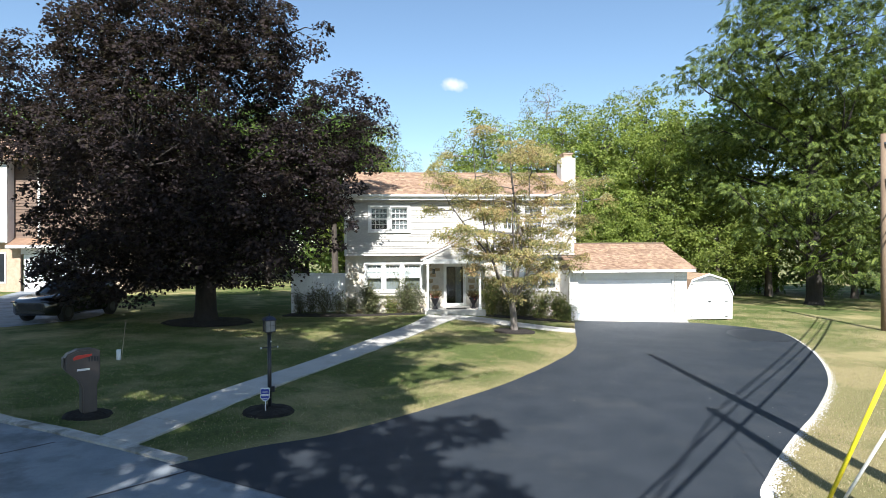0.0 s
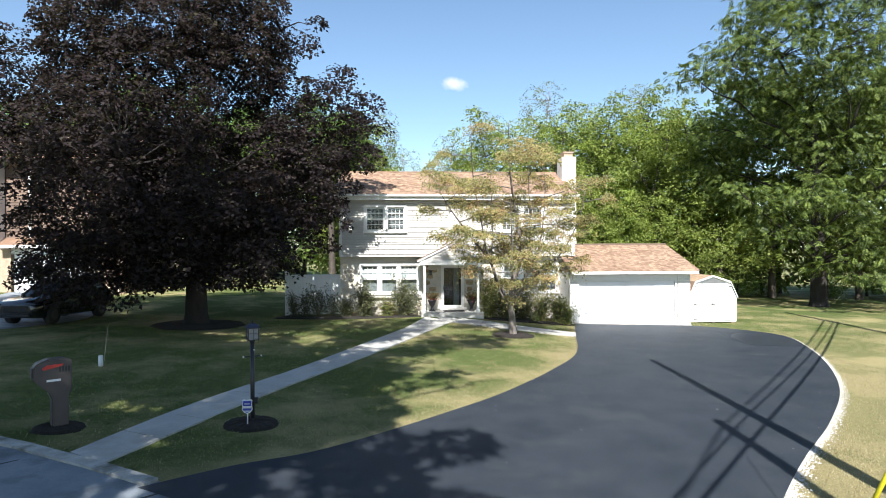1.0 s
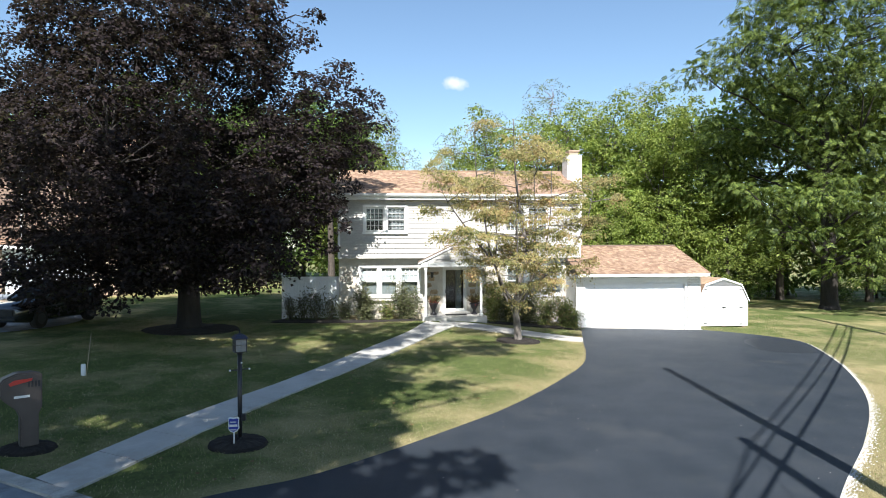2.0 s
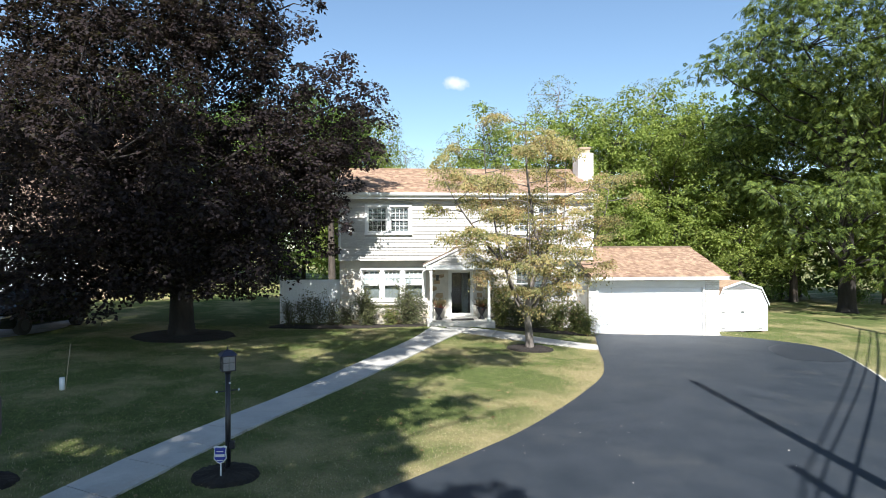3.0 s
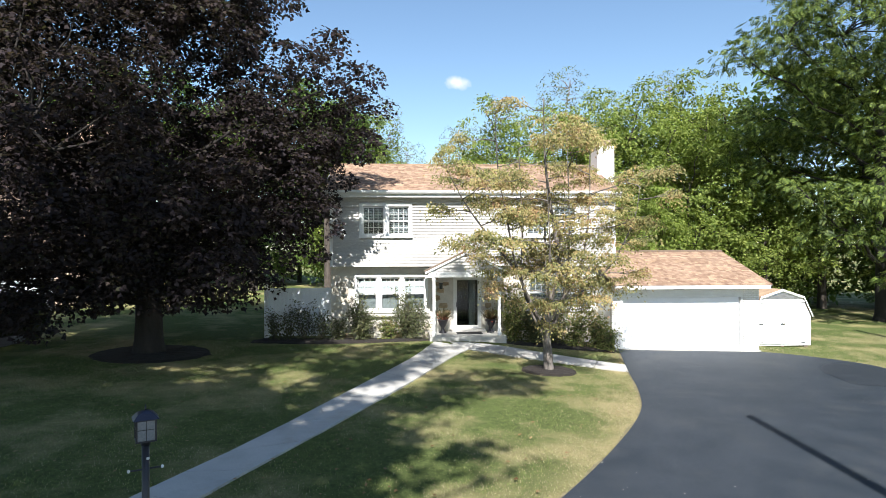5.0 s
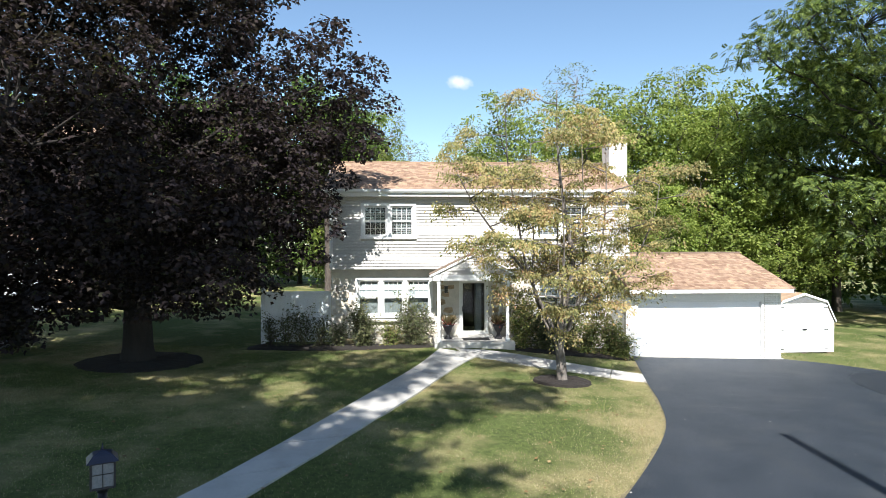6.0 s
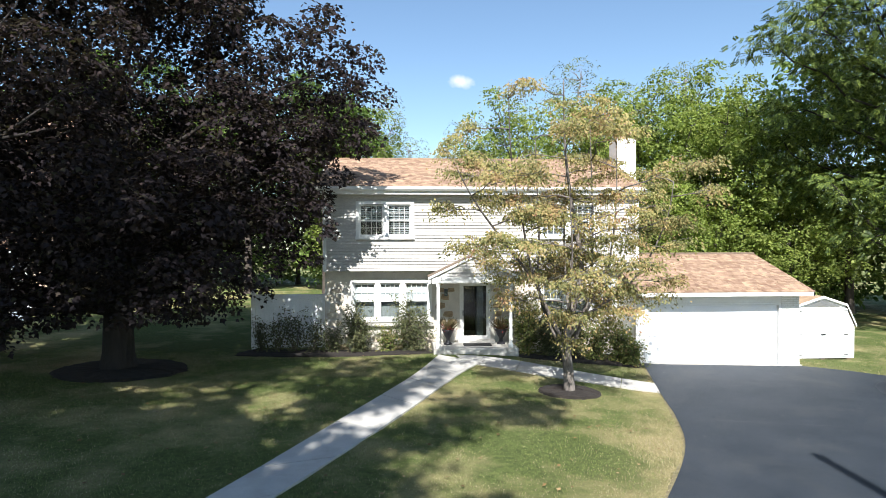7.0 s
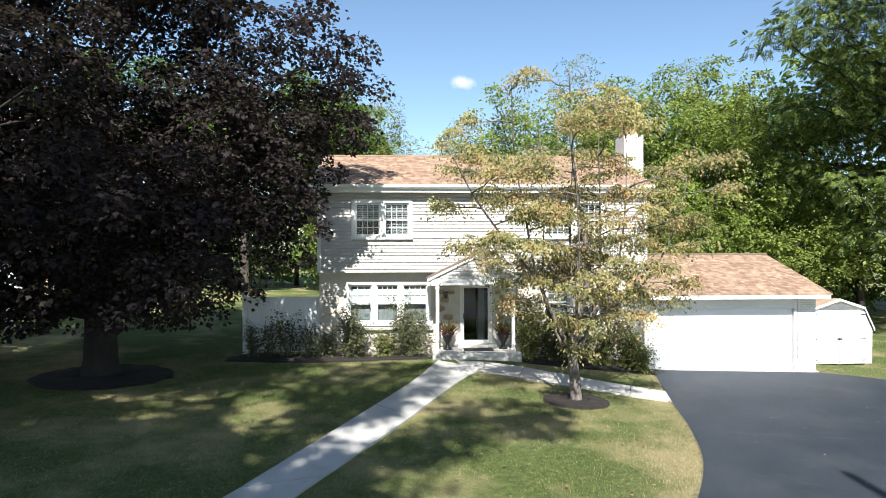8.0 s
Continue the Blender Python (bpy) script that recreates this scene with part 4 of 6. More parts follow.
maple = tree("maple_tree", "large dark purple-leaved maple with a broad low crown", at_ground(-11.4, 24.0), (7.5, 0.44, 0.2),
     [(-0.8, 0, 9.4, 5.2, 5.2, 5.4), (-1.4, 0, 13.4, 3.7, 3.8, 3.2), (1.7, -0.5, 11.6, 2.2, 3.0, 2.8), (3.6, -0.4, 12.3, 1.5, 1.8, 1.2), (5.6, 0.3, 8.9, 1.9, 2.3, 1.8), (6.0, 1.0, 7.2, 1.5, 1.8, 1.5), (3.9, -0.6, 5.6, 2.0, 2.6, 1.7), (5.1, -0.3, 4.8, 1.0, 1.6, 1.5),
      (1.8, -3.0, 4.4, 2.5, 2.2, 1.6), (-1.5, -4.0, 4.6, 3.0, 2.2, 2.0), (-3.3, -1.5, 5.2, 1.9, 3.2, 2.4), (-1.0, -4.8, 6.6, 3.2, 1.8, 2.2), (2.5, -2.6, 2.7, 1.6, 1.9, 1.0), (-2.6, -3.0, 2.5, 1.8, 2.2, 1.2), (3.0, -1.2, 3.1, 1.6, 1.9, 1.0), (-4.2, -1.0, 2.6, 1.7, 1.8, 1.3),
      (-4.8, -1.4, 3.6, 1.1, 1.5, 1.3), (4.2, 1.2, 5.4, 1.8, 1.8, 1.5), (3.3, 0.8, 4.9, 1.6, 1.6, 1.1), (-1.6, -3.4, 2.2, 1.5, 1.5, 0.8), (-3.6, -2.6, 2.0, 1.6, 1.6, 0.8), (0.4, -3.5, 2.7, 1.4, 1.3, 0.7), (-2.4, -4.2, 3.4, 2.2, 1.4, 0.9), (-5.0, -0.4, 2.6, 1.3, 1.6, 0.9), (-2.0, 2.5, 2.4, 2.4, 1.8, 1.0), (1.8, 2.4, 2.6, 2.0, 1.8, 1.0), (-0.6, 3.0, 3.6, 2.6, 2.5, 1.6), (-6.4, 0.3, 9.4, 3.4, 3.2, 3.0), (-6.9, -0.4, 7.6, 2.2, 2.6, 1.6), (-4.0, 0.0, 12.0, 2.2, 2.4, 1.6), (-3.4, 0.0, 8.2, 3.0, 3.6, 3.4), (-2.0, 3.5, 6.0, 4.0, 3.0, 3.4), (1.6, 2.6, 6.6, 2.8, 2.8, 2.8)],
     1290, 150, 0.70, 0.62, 0.134, PALMATE, MAPLE_LEAF, MAPLE_BARK, 5, 0.45, 0.95, 0.66, 0.5, 260, "", 0.1)


def layered_tree(name, label, at, stems, reach, leaf, bark, size, seed, per=16):
    """A small tree of bent stems with level side branches and hanging leaves. reach: (height, radius) rows of the outline."""
    rng = np.random.default_rng(seed)
    top = thing(name, at, label, "tree")
    bm = bmesh.new()
    twigs = []

    def limit(z):
        return float(np.interp(z, [r[0] for r in reach], [r[1] for r in reach]))

    def side(p, az, length, r, level):
        q = p + Vector((math.cos(az) * length, math.sin(az) * length, length * rng.uniform(-0.02, 0.34) * (1 if level else 0.8)))
        d = math.hypot(q.x, q.y)
        if d > limit(q.z):
            f = limit(q.z) / d
            q = Vector((q.x * f, q.y * f, q.z))
        if (q - p).length < 0.25:
            return
        pts = limb(bm, p, q, r, 0.006, rng, 5, 0.06, 0.10, 5 if level == 0 else 4)
        for k in range(2, 6):
            o = pts[k]
            if level < 2 and (level == 0 or k != 2):
                side(o, az + rng.uniform(-1.2, 1.2), length * rng.uniform(0.3, 0.55), r * 0.5, level + 1)
            if k == 5 or (level > 0 and k == 3):
                twigs.append((*o, *(math.cos(az) * 0.5, math.sin(az) * 0.5, 0.1)))

    for pts, r0, r1, start in stems:
        line = curve_points_3d(pts, 5)
        tube(bm, line, [r0 + (r1 - r0) * (i / (len(line) - 1)) ** 0.8 for i in range(len(line))], 9)
        az = rng.uniform(0, 6)
        for i, p in enumerate(line):
            if p.z > start and i % 2 == 0:
                az += 2.4
                side(p, az, rng.uniform(0.7, 1.0) * (0.5 + 0.42 * limit(p.z)), 0.022, 0)
    tr = part("trunk", to_mesh("trunk", bm, bark), bark, None)
    tr.parent = top
    tw = np.array(twigs)
    pl, ah, no, sz = spray_leaves(tw, per, 0.15, size, rng, 0.24, 0.9, 0.6)
    cr = part("crown", leaf_mesh("crown", pl, ah, no, sz, KITE, leaf), leaf, None)
    cr.parent = top
    return top


def curve_points_3d(ctrl, steps):
    pts = [Vector(c) for c in ctrl]
    pts = [2 * pts[0] - pts[1], *pts, 2 * pts[-1] - pts[-2]]
    out = []
    for i in range(1, len(pts) - 2):
        p0, p1, p2, p3 = pts[i - 1 : i + 3]
        for k in range(steps):
            t = k / steps
            out.append(0.5 * (2 * p1 + (p2 - p0) * t + (2 * p0 - 5 * p1 + 4 * p2 - p3) * t * t + (3 * p1 - p0 - 3 * p2 + p3) * t**3))
    return out + [pts[-2]]


dogwood = layered_tree("dogwood_tree", "small dogwood with thin layered branches and turning leaves", at_ground(1.45, 21.2),
     [([(0.02, 0, -0.1), (0, 0, 0.5), (-0.06, 0, 1.3), (0.1, 0.05, 2.2), (0.35, 0, 3.3), (0.15, 0.1, 4.8), (-0.05, 0.1, 6.4), (-0.1, 0.1, 8.3)], 0.175, 0.014, 2.0),
      ([(-0.05, 0, 1.2), (-0.5, 0.1, 2.1), (-0.95, 0.1, 3.2), (-1.2, 0.2, 4.6), (-1.5, 0.1, 6.2), (-1.6, 0, 8.2)], 0.06, 0.010, 2.7),
      ([(0.0, 0, 1.5), (0.5, -0.15, 2.3), (1.0, -0.2, 3.4), (1.25, -0.1, 5.0), (1.3, 0, 6.6)], 0.055, 0.010, 1.8),
      ([(-0.9, 0.1, 3.0), (-1.9, -0.2, 4.2), (-2.6, -0.2, 5.2), (-3.1, -0.1, 6.2)], 0.045, 0.010, 3.3),
      ([(0.05, 0, 1.9), (0.1, 0.7, 3.0), (0.2, 1.2, 4.4), (0.3, 1.3, 6.4)], 0.06, 0.012, 2.8),
      ([(0.2, 0, 1.9), (1.1, -0.1, 2.5), (2.0, 0.0, 3.3), (2.7, 0.1, 4.6), (2.9, 0.1, 5.6)], 0.05, 0.010, 2.0),
      ([(0.0, 0, 1.7), (-0.15, -0.7, 2.6), (-0.2, -1.1, 3.8), (-0.3, -1.2, 5.4)], 0.05, 0.010, 1.75),
      ([(0.0, 0, 0.9), (-0.4, 0.2, 1.7), (-0.75, 0.3, 2.8), (-0.7, 0.4, 4.2), (-0.8, 0.4, 6.8)], 0.07, 0.010, 2.4),
      ([(0.0, 0, 1.1), (0.45, 0.3, 1.9), (0.75, 0.5, 3.0), (0.8, 0.5, 4.6), (0.7, 0.4, 7.4)], 0.07, 0.010, 1.2)],
     [(1.2, 1.0), (1.8, 1.7), (2.4, 2.4), (3.4, 3.0), (4.6, 3.3), (5.6, 3.8), (6.4, 3.5), (7.1, 2.9), (7.7, 2.1), (8.3, 1.4), (8.9, 0.6)], DOG_LEAF, DOG_BARK, 0.074, 8, 34)

walnut = tree("walnut_tree", "tall deep green tree with drooping feathery foliage", at_ground(24.9, 36.6), (13.0, 0.5, 0.25),
     [(0.8, -0.5, 17.5, 5.6, 6.0, 6.0), (-3.8, -1.0, 16.6, 3.8, 4.2, 3.6), (-6.6, -1.0, 15.8, 2.0, 2.4, 1.6), (-8.9, -1.0, 14.8, 1.4, 1.6, 0.9), (5.5, 0, 14.0, 5.0, 5.0, 5.0), (-0.4, 1.5, 11.6, 4.4, 2.6, 1.6), (-5.4, 1.5, 12.0, 2.2, 2.0, 1.2),
      (0.8, -4.0, 7.4, 4.2, 2.6, 1.4), (1.5, -4.4, 5.2, 3.6, 2.2, 1.1), (4.5, -3.0, 4.4, 3.5, 3.0, 2.0), (-2.9, -3.8, 7.2, 2.6, 2.2, 1.1), (-5.2, -3.2, 6.9, 2.0, 2.0, 0.9), (-7.0, -3.0, 7.2, 1.5, 1.8, 0.7), (-5.4, -3.0, 4.8, 1.8, 1.8, 0.7), (-2.0, -3.8, 4.6, 2.6, 2.0, 0.9), (-0.4, -4.2, 2.8, 2.4, 2.0, 0.8), (5.0, -2.0, 8.8, 4.0, 3.5, 2.2), (0, 0, 23.0, 4.5, 4.5, 3.5), (1.5, 4.5, 10.2, 5.0, 2.4, 2.4), (-4.5, 4.0, 9.8, 3.0, 2.2, 2.2), (0.2, -2.4, 10.8, 4.4, 2.4, 1.5), (3.5, -2.5, 11.5, 3.0, 2.5, 1.5)],
     1380, 16, 0.78, 0.42, 0.42, LEAFLET, WALNUT_LEAF, MAPLE_BARK, 11, 0.6, 0.9, 0.85, 0.5, 220, "", 0.2, True)

# ---- the woods behind ----
wood_a = tree("woodland_tree", "tall green deciduous tree at the wood's edge", at_ground(9.0, 46.0), (8.0, 0.22, 0.1),
     [(0, 0, 9.0, 3.4, 3.2, 4.4), (1.4, 0, 12.6, 2.2, 2.2, 2.4), (-1.5, 0.5, 11.5, 2.0, 2.0, 2.4), (0, -1, 4.6, 3.3, 2.8, 2.8), (-2.2, 0, 6.0, 2.2, 2.2, 2.4), (2.4, 0, 6.4, 2.2, 2.2, 2.4)],
     260, 62, 0.66, 0.7, 0.225, KITE, GREEN_LEAF, BARK, 21, 0.62, 0.8, 0.75, 0.4, 40, "trees of the wood")
wood_b = tree("woodland_tree", "tall thin olive-green tree with sparse leaves", at_ground(14.5, 52.0), (12.0, 0.16, 0.05),
     [(0, 0, 9.0, 2.3, 2.3, 4.2), (-0.9, 0, 13.4, 1.6, 1.6, 2.4), (0.9, 0, 12.4, 1.7, 1.6, 2.4), (0.1, 0, 15.2, 1.1, 1.1, 1.5), (0.4, -1, 5.6, 2.4, 2.2, 2.6)],
     260, 34, 0.5, 0.8, 0.21, LANCE, OLIVE_LEAF, PALE_BARK, 22, 0.4, 2.0, 0.9, 0.3, 150, "trees of the wood")
wood_c = tree("woodland_tree", "dark green dense tree in the wood", at_ground(-9.0, 68.0), (8.0, 0.25, 0.1),
     [(0, 0, 8.0, 4.0, 3.6, 4.8), (1.8, 0, 12.2, 2.6, 2.8, 2.6), (-2.0, 0, 11.5, 2.4, 2.6, 2.4), (0, -1.5, 3.6, 4.2, 3.0, 2.8)],
     200, 42, 0.95, 0.65, 0.43, KITE, DEEP_LEAF, BARK, 23, 0.6, 0.4, 0.75, 0.4, 30, "trees of the wood")
rng = np.random.default_rng(40)
SPOTS = [(wood_a, 5.3, 49.0, 1.0), (wood_a, 2.4, 50.5, 0.84), (wood_b, 9.7, 49.0, 1.06), (wood_a, 13.0, 48.0, 1.08), (wood_a, 16.2, 47.5, 1.12), (wood_a, 19.6, 48.0, 1.08), (wood_b, 5.0, 53.0, 0.95), (wood_b, 1.6, 50.5, 0.8), (wood_b, 18.5, 51.0, 1.1),
         (wood_a, -6.4, 53.0, 1.02), (wood_b, -4.9, 53.5, 0.95), (wood_b, -2.6, 53.5, 0.74), (wood_c, -8.5, 58.0, 0.8), (wood_c, -13.0, 63.0, 0.9), (wood_c, -17.5, 64.0, 1.0), (wood_c, -23.0, 66.0, 1.1), (wood_c, -30.0, 67.0, 1.1), (wood_c, -1.5, 64.0, 0.6),
         (wood_c, 17.0, 57.0, 1.05), (wood_c, 23.0, 52.0, 1.1), (wood_c, 30.0, 49.0, 1.3), (wood_a, 26.0, 43.5, 1.15), (wood_a, 32.0, 42.0, 1.2), (wood_a, 20.5, 44.0, 1.0), (wood_c, 37.5, 40.0, 1.25), (wood_a, 21.0, 42.0, 0.62),
         (wood_c, -42.0, 63.0, 1.2), (wood_a, 9.5, 43.0, 0.62), (wood_a, 13.5, 41.0, 0.5), (wood_a, 16.0, 42.3, 0.93), (wood_a, 2.0, 46.0, 0.6), (wood_a, -9.6, 57.0, 0.5),
         (wood_c, 17.5, 44.5, 0.34), (wood_c, 20.5, 47.0, 0.42), (wood_c, 23.5, 44.0, 0.34), (wood_c, 27.0, 46.5, 0.44), (wood_c, 30.5, 43.5, 0.38), (wood_c, 35.0, 45.0, 0.45), (wood_c, 39.0, 42.0, 0.5)]
for src, x, y, s in SPOTS:
    m = pose(x, y, ground_z(x, y) - 0.05, 0, 0, float(rng.uniform(-28, 28))) @ Matrix.Diagonal((s * rng.uniform(0.9, 1.1) * rng.choice((-1, 1)), s * rng.uniform(0.9, 1.1), s, 1))
    copy_thing(src, m)

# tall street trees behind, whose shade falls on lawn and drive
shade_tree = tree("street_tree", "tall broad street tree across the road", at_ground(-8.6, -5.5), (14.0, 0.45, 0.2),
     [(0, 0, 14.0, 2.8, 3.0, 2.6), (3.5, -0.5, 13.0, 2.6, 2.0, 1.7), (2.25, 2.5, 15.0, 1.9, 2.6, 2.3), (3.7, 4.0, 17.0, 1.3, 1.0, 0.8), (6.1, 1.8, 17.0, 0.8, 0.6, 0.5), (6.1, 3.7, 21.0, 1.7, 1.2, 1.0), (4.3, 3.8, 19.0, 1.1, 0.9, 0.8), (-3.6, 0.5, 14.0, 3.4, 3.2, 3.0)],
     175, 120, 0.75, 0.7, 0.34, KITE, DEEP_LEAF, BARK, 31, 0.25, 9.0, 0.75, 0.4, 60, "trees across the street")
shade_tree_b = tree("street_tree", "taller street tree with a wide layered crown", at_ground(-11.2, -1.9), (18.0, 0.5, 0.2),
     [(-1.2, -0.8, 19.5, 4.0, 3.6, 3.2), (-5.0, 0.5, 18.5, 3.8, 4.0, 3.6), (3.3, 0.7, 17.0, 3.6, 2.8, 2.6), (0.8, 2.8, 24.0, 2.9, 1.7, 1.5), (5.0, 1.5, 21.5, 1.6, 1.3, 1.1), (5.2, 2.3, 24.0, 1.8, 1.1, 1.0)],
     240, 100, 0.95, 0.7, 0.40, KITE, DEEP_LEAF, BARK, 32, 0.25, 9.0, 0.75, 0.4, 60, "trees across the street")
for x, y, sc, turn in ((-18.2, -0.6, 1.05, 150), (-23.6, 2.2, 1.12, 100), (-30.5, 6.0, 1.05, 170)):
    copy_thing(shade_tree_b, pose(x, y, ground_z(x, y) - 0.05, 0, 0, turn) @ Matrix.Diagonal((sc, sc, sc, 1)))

# added tall trees, mostly hidden, whose high crowns shade the wood behind the maple
for x, y, sc, turn in ((-8.6, 49.5, 0.62, 120), (-14.5, 51.0, 0.62, 60), (-21.0, 53.0, 0.66, 200), (-28.5, 54.0, 0.7, 300)):
    tagged(copy_thing(shade_tree_b, pose(x, y, ground_z(x, y) - 0.05, 0, 0, turn) @ Matrix.Diagonal((sc, sc, sc, 1))), "added tall high-crowned tree that shades the wood", group="trees of the wood")

# ---- shrubs and planters ----


def shrub(label, x, y, height, radius, leaves, leaf, seed, size=0.085, z=None):
    rng = np.random.default_rng(seed)
    z = ground_z(x, y) + 0.05 if z is None else z
    top = thing("shrub", (x, y, z), label, "shrub", "shrubs round the house")
    bm = bmesh.new()
    ends = []
    for k in range(11):
        a = rng.uniform(0, 6.28)
        e = Vector((math.cos(a) * radius * rng.uniform(0.2, 0.9), math.sin(a) * radius * rng.uniform(0.2, 0.9), height * rng.uniform(0.6, 1.0)))
        pts = limb(bm, (e.x * 0.15, e.y * 0.15, -0.08), e, 0.014, 0.004, rng, 5, 0.03, 0.07, 4)
        for p in pts[1:]:
            ends.append((*p, e.x / radius * 0.6, e.y / radius * 0.6, 0.3))
            for _ in range(2):
                q = p + Vector(rng.normal(size=3) * radius * 0.28)
                q.z = max(q.z, 0.08)
                ends.append((*q, e.x / radius * 0.6, e.y / radius * 0.6, 0.3))
                limb(bm, p, q, 0.006, 0.003, rng, 2, 0, 0.05, 3)
    st = part("branchwork", to_mesh("branchwork", bm, BARK), BARK, None)
    st.parent = top
    tw = np.array(ends)
    per = max(3, int(1.7 * leaves) // len(tw))
    lv = part("foliage", leaf_mesh("foliage", *spray_leaves(tw, per, radius * 0.17, size, rng, 0.8, 0.2), KITE, leaf), leaf, None)
    lv.parent = top
    return top


LIGHT_BUSH = foliage("light_shrub_leaf", [(0.0, (0.06, 0.085, 0.025)), (0.5, (0.14, 0.17, 0.05)), (0.85, (0.24, 0.24, 0.09)), (1.0, (0.26, 0.17, 0.09))], 0.35)
for i, (x, y, h, r, n, m) in enumerate([
        (-7.9, 27.0, 1.0, 0.45, 420, BUSH_LEAF), (-7.35, 26.95, 1.35, 0.42, 330, BUSH_LEAF), (-6.75, 26.95, 1.5, 0.55, 520, BUSH_LEAF), (-6.1, 26.9, 1.15, 0.5, 420, BUSH_LEAF), (-5.45, 26.85, 0.8, 0.4, 450, BUSH_LEAF),
        (-4.45, 26.75, 1.55, 0.62, 1700, BUSH_LEAF), (-3.5, 26.8, 0.75, 0.42, 700, LIGHT_BUSH), (-2.55, 26.75, 1.55, 0.66, 1900, BUSH_LEAF),
        (1.35, 26.5, 1.9, 0.6, 2200, LIGHT_BUSH), (2.1, 26.2, 1.5, 0.65, 2200, BUSH_LEAF), (2.9, 26.3, 1.7, 0.6, 2000, BUSH_LEAF), (3.6, 25.9, 1.2, 0.6, 1800, LIGHT_BUSH), (4.35, 25.6, 1.25, 0.55, 1700, LIGHT_BUSH), (4.75, 25.2, 0.75, 0.42, 1000, LIGHT_BUSH)]):
    shrub("leafy evergreen shrub in the mulch bed" if m is BUSH_LEAF else "light green shrub in the mulch bed", x, y, h, r, n, m, 100 + i)

FLOWER = foliage("red_flower", [(0.0, (0.10, 0.02, 0.02)), (1.0, (0.24, 0.04, 0.035))], 0.2)
RED_GRASS = foliage("spiky_leaf", [(0.0, (0.05, 0.045, 0.02)), (1.0, (0.13, 0.10, 0.05))], 0.2)
rng = np.random.default_rng(77)


def planter(x, y, z):
    top = thing("planter_urn", (x, y, z), "black urn planter with spiky grass and red flowers", "planter", "urns on the porch")
    bm = bmesh.new()
    prof = [(0.0, 0.15), (0.05, 0.15), (0.07, 0.10), (0.16, 0.06), (0.22, 0.07), (0.32, 0.14), (0.46, 0.19), (0.50, 0.215), (0.53, 0.21), (0.53, 0.17), (0.48, 0.15)]
    rings = [[bm.verts.new((r * math.cos(k * math.pi / 8), r * math.sin(k * math.pi / 8), h)) for k in range(16)] for h, r in prof]
    for a, b in zip(rings, rings[1:]):
        for k in range(16):
            bm.faces.new((a[k], a[(k + 1) % 16], b[(k + 1) % 16], b[k])).smooth = True
    bm.faces.new(rings[0][::-1])
    bm.faces.new(rings[-1])
    u = part("urn", bm, BLACK_METAL, None)
    u.parent = top
    n = 150
    az, tilt = rng.uniform(0, 6.28, n), rng.uniform(0.1, 1.1, n)
    d = np.c_[np.cos(az) * np.sin(tilt), np.sin(az) * np.sin(tilt), np.cos(tilt)]
    base = np.c_[np.cos(az) * 0.05, np.sin(az) * 0.05, np.full(n, 0.5)]
    blade = np.array([(0, 0, 0), (0.03, 0.4, 0.0), (0, 1.0, -0.12), (-0.03, 0.4, 0.0)])
    g = part("spiky_grass", leaf_mesh("spiky_grass", base, d, rng.normal(size=(n, 3)), rng.uniform(0.3, 0.58, n), blade, RED_GRASS), RED_GRASS, None, kind="stuff")
    g.parent = top
    n = 90
    az = rng.uniform(0, 6.28, n)
    r = rng.uniform(0.08, 0.27, n)
    pl = np.c_[np.cos(az) * r, np.sin(az) * r, rng.uniform(0.45, 0.68, n)]
    f = part("flower_cluster", leaf_mesh("flower_cluster", pl, rng.normal(size=(n, 3)), rng.normal(size=(n, 3)) + (0, 0, 1), rng.uniform(0.05, 0.085, n), STAR, FLOWER), FLOWER, None, kind="stuff")
    f.parent = top
    return top


planter(-1.38, 26.75, 0.60)
planter(0.50, 26.75, 0.60)
bpy.context.view_layer.update()

lantern = thing("wall_lantern", (-1.42, LOWER, 2.3), "black wall lantern beside the front door", "lantern")
part("lantern_body", boxes((-1.48, -1.36, LOWER - 0.16, LOWER - 0.04, 2.28, 2.50), (-1.50, -1.34, LOWER - 0.18, LOWER - 0.02, 2.50, 2.53), (-1.45, -1.39, LOWER - 0.04, LOWER - 0.001, 2.36, 2.46)), BLACK_METAL, lantern)
part("lantern_glass", boxes((-1.465, -1.375, LOWER - 0.165, LOWER - 0.161, 2.31, 2.47)), GLASS, lantern)
mat = thing("door_mat", (-0.36, 26.6, 0.6), "dark door mat on the porch slab", "mat")
part("mat_pile", boxes((-0.85, 0.13, 26.3, 26.85, 0.602, 0.625), bevel=0.006), TYRE, mat)

# ---- lamp post ----
LX, LY = -5.775, 10.03
LZ = ground_z(LX, LY) + 0.02
lamp = thing("lamp_post", (LX, LY, LZ), "black lamp post with a four-sided glass lantern", "lamp post")
bm = bmesh.new()
tube(bm, [(LX, LY, LZ - 0.1), (LX, LY, LZ + 1.55)], [0.042, 0.040], 12)
tube(bm, [(LX, LY, LZ + 1.55), (LX, LY, LZ + 1.58), (LX, LY, LZ + 1.60)], [0.05, 0.05, 0.075], 12)
part("post", bm, BLACK_METAL, lamp)
spin = Matrix.Translation((LX, LY, LZ)) @ Matrix.Rotation(radians(27), 4, "Z")
head = spin @ Matrix.Translation((0, 0, 1.60)) @ Matrix.Diagonal((0.80, 0.80, 0.86, 1)) @ Matrix.Translation((0, 0, -1.685))
bm = bmesh.new()
tube(bm, [spin @ Vector((-0.17, 0, 1.28)), spin @ Vector((0.17, 0, 1.28))], [0.010, 0.010], 8)
part("ladder_bar", bm, BLACK_METAL, lamp)
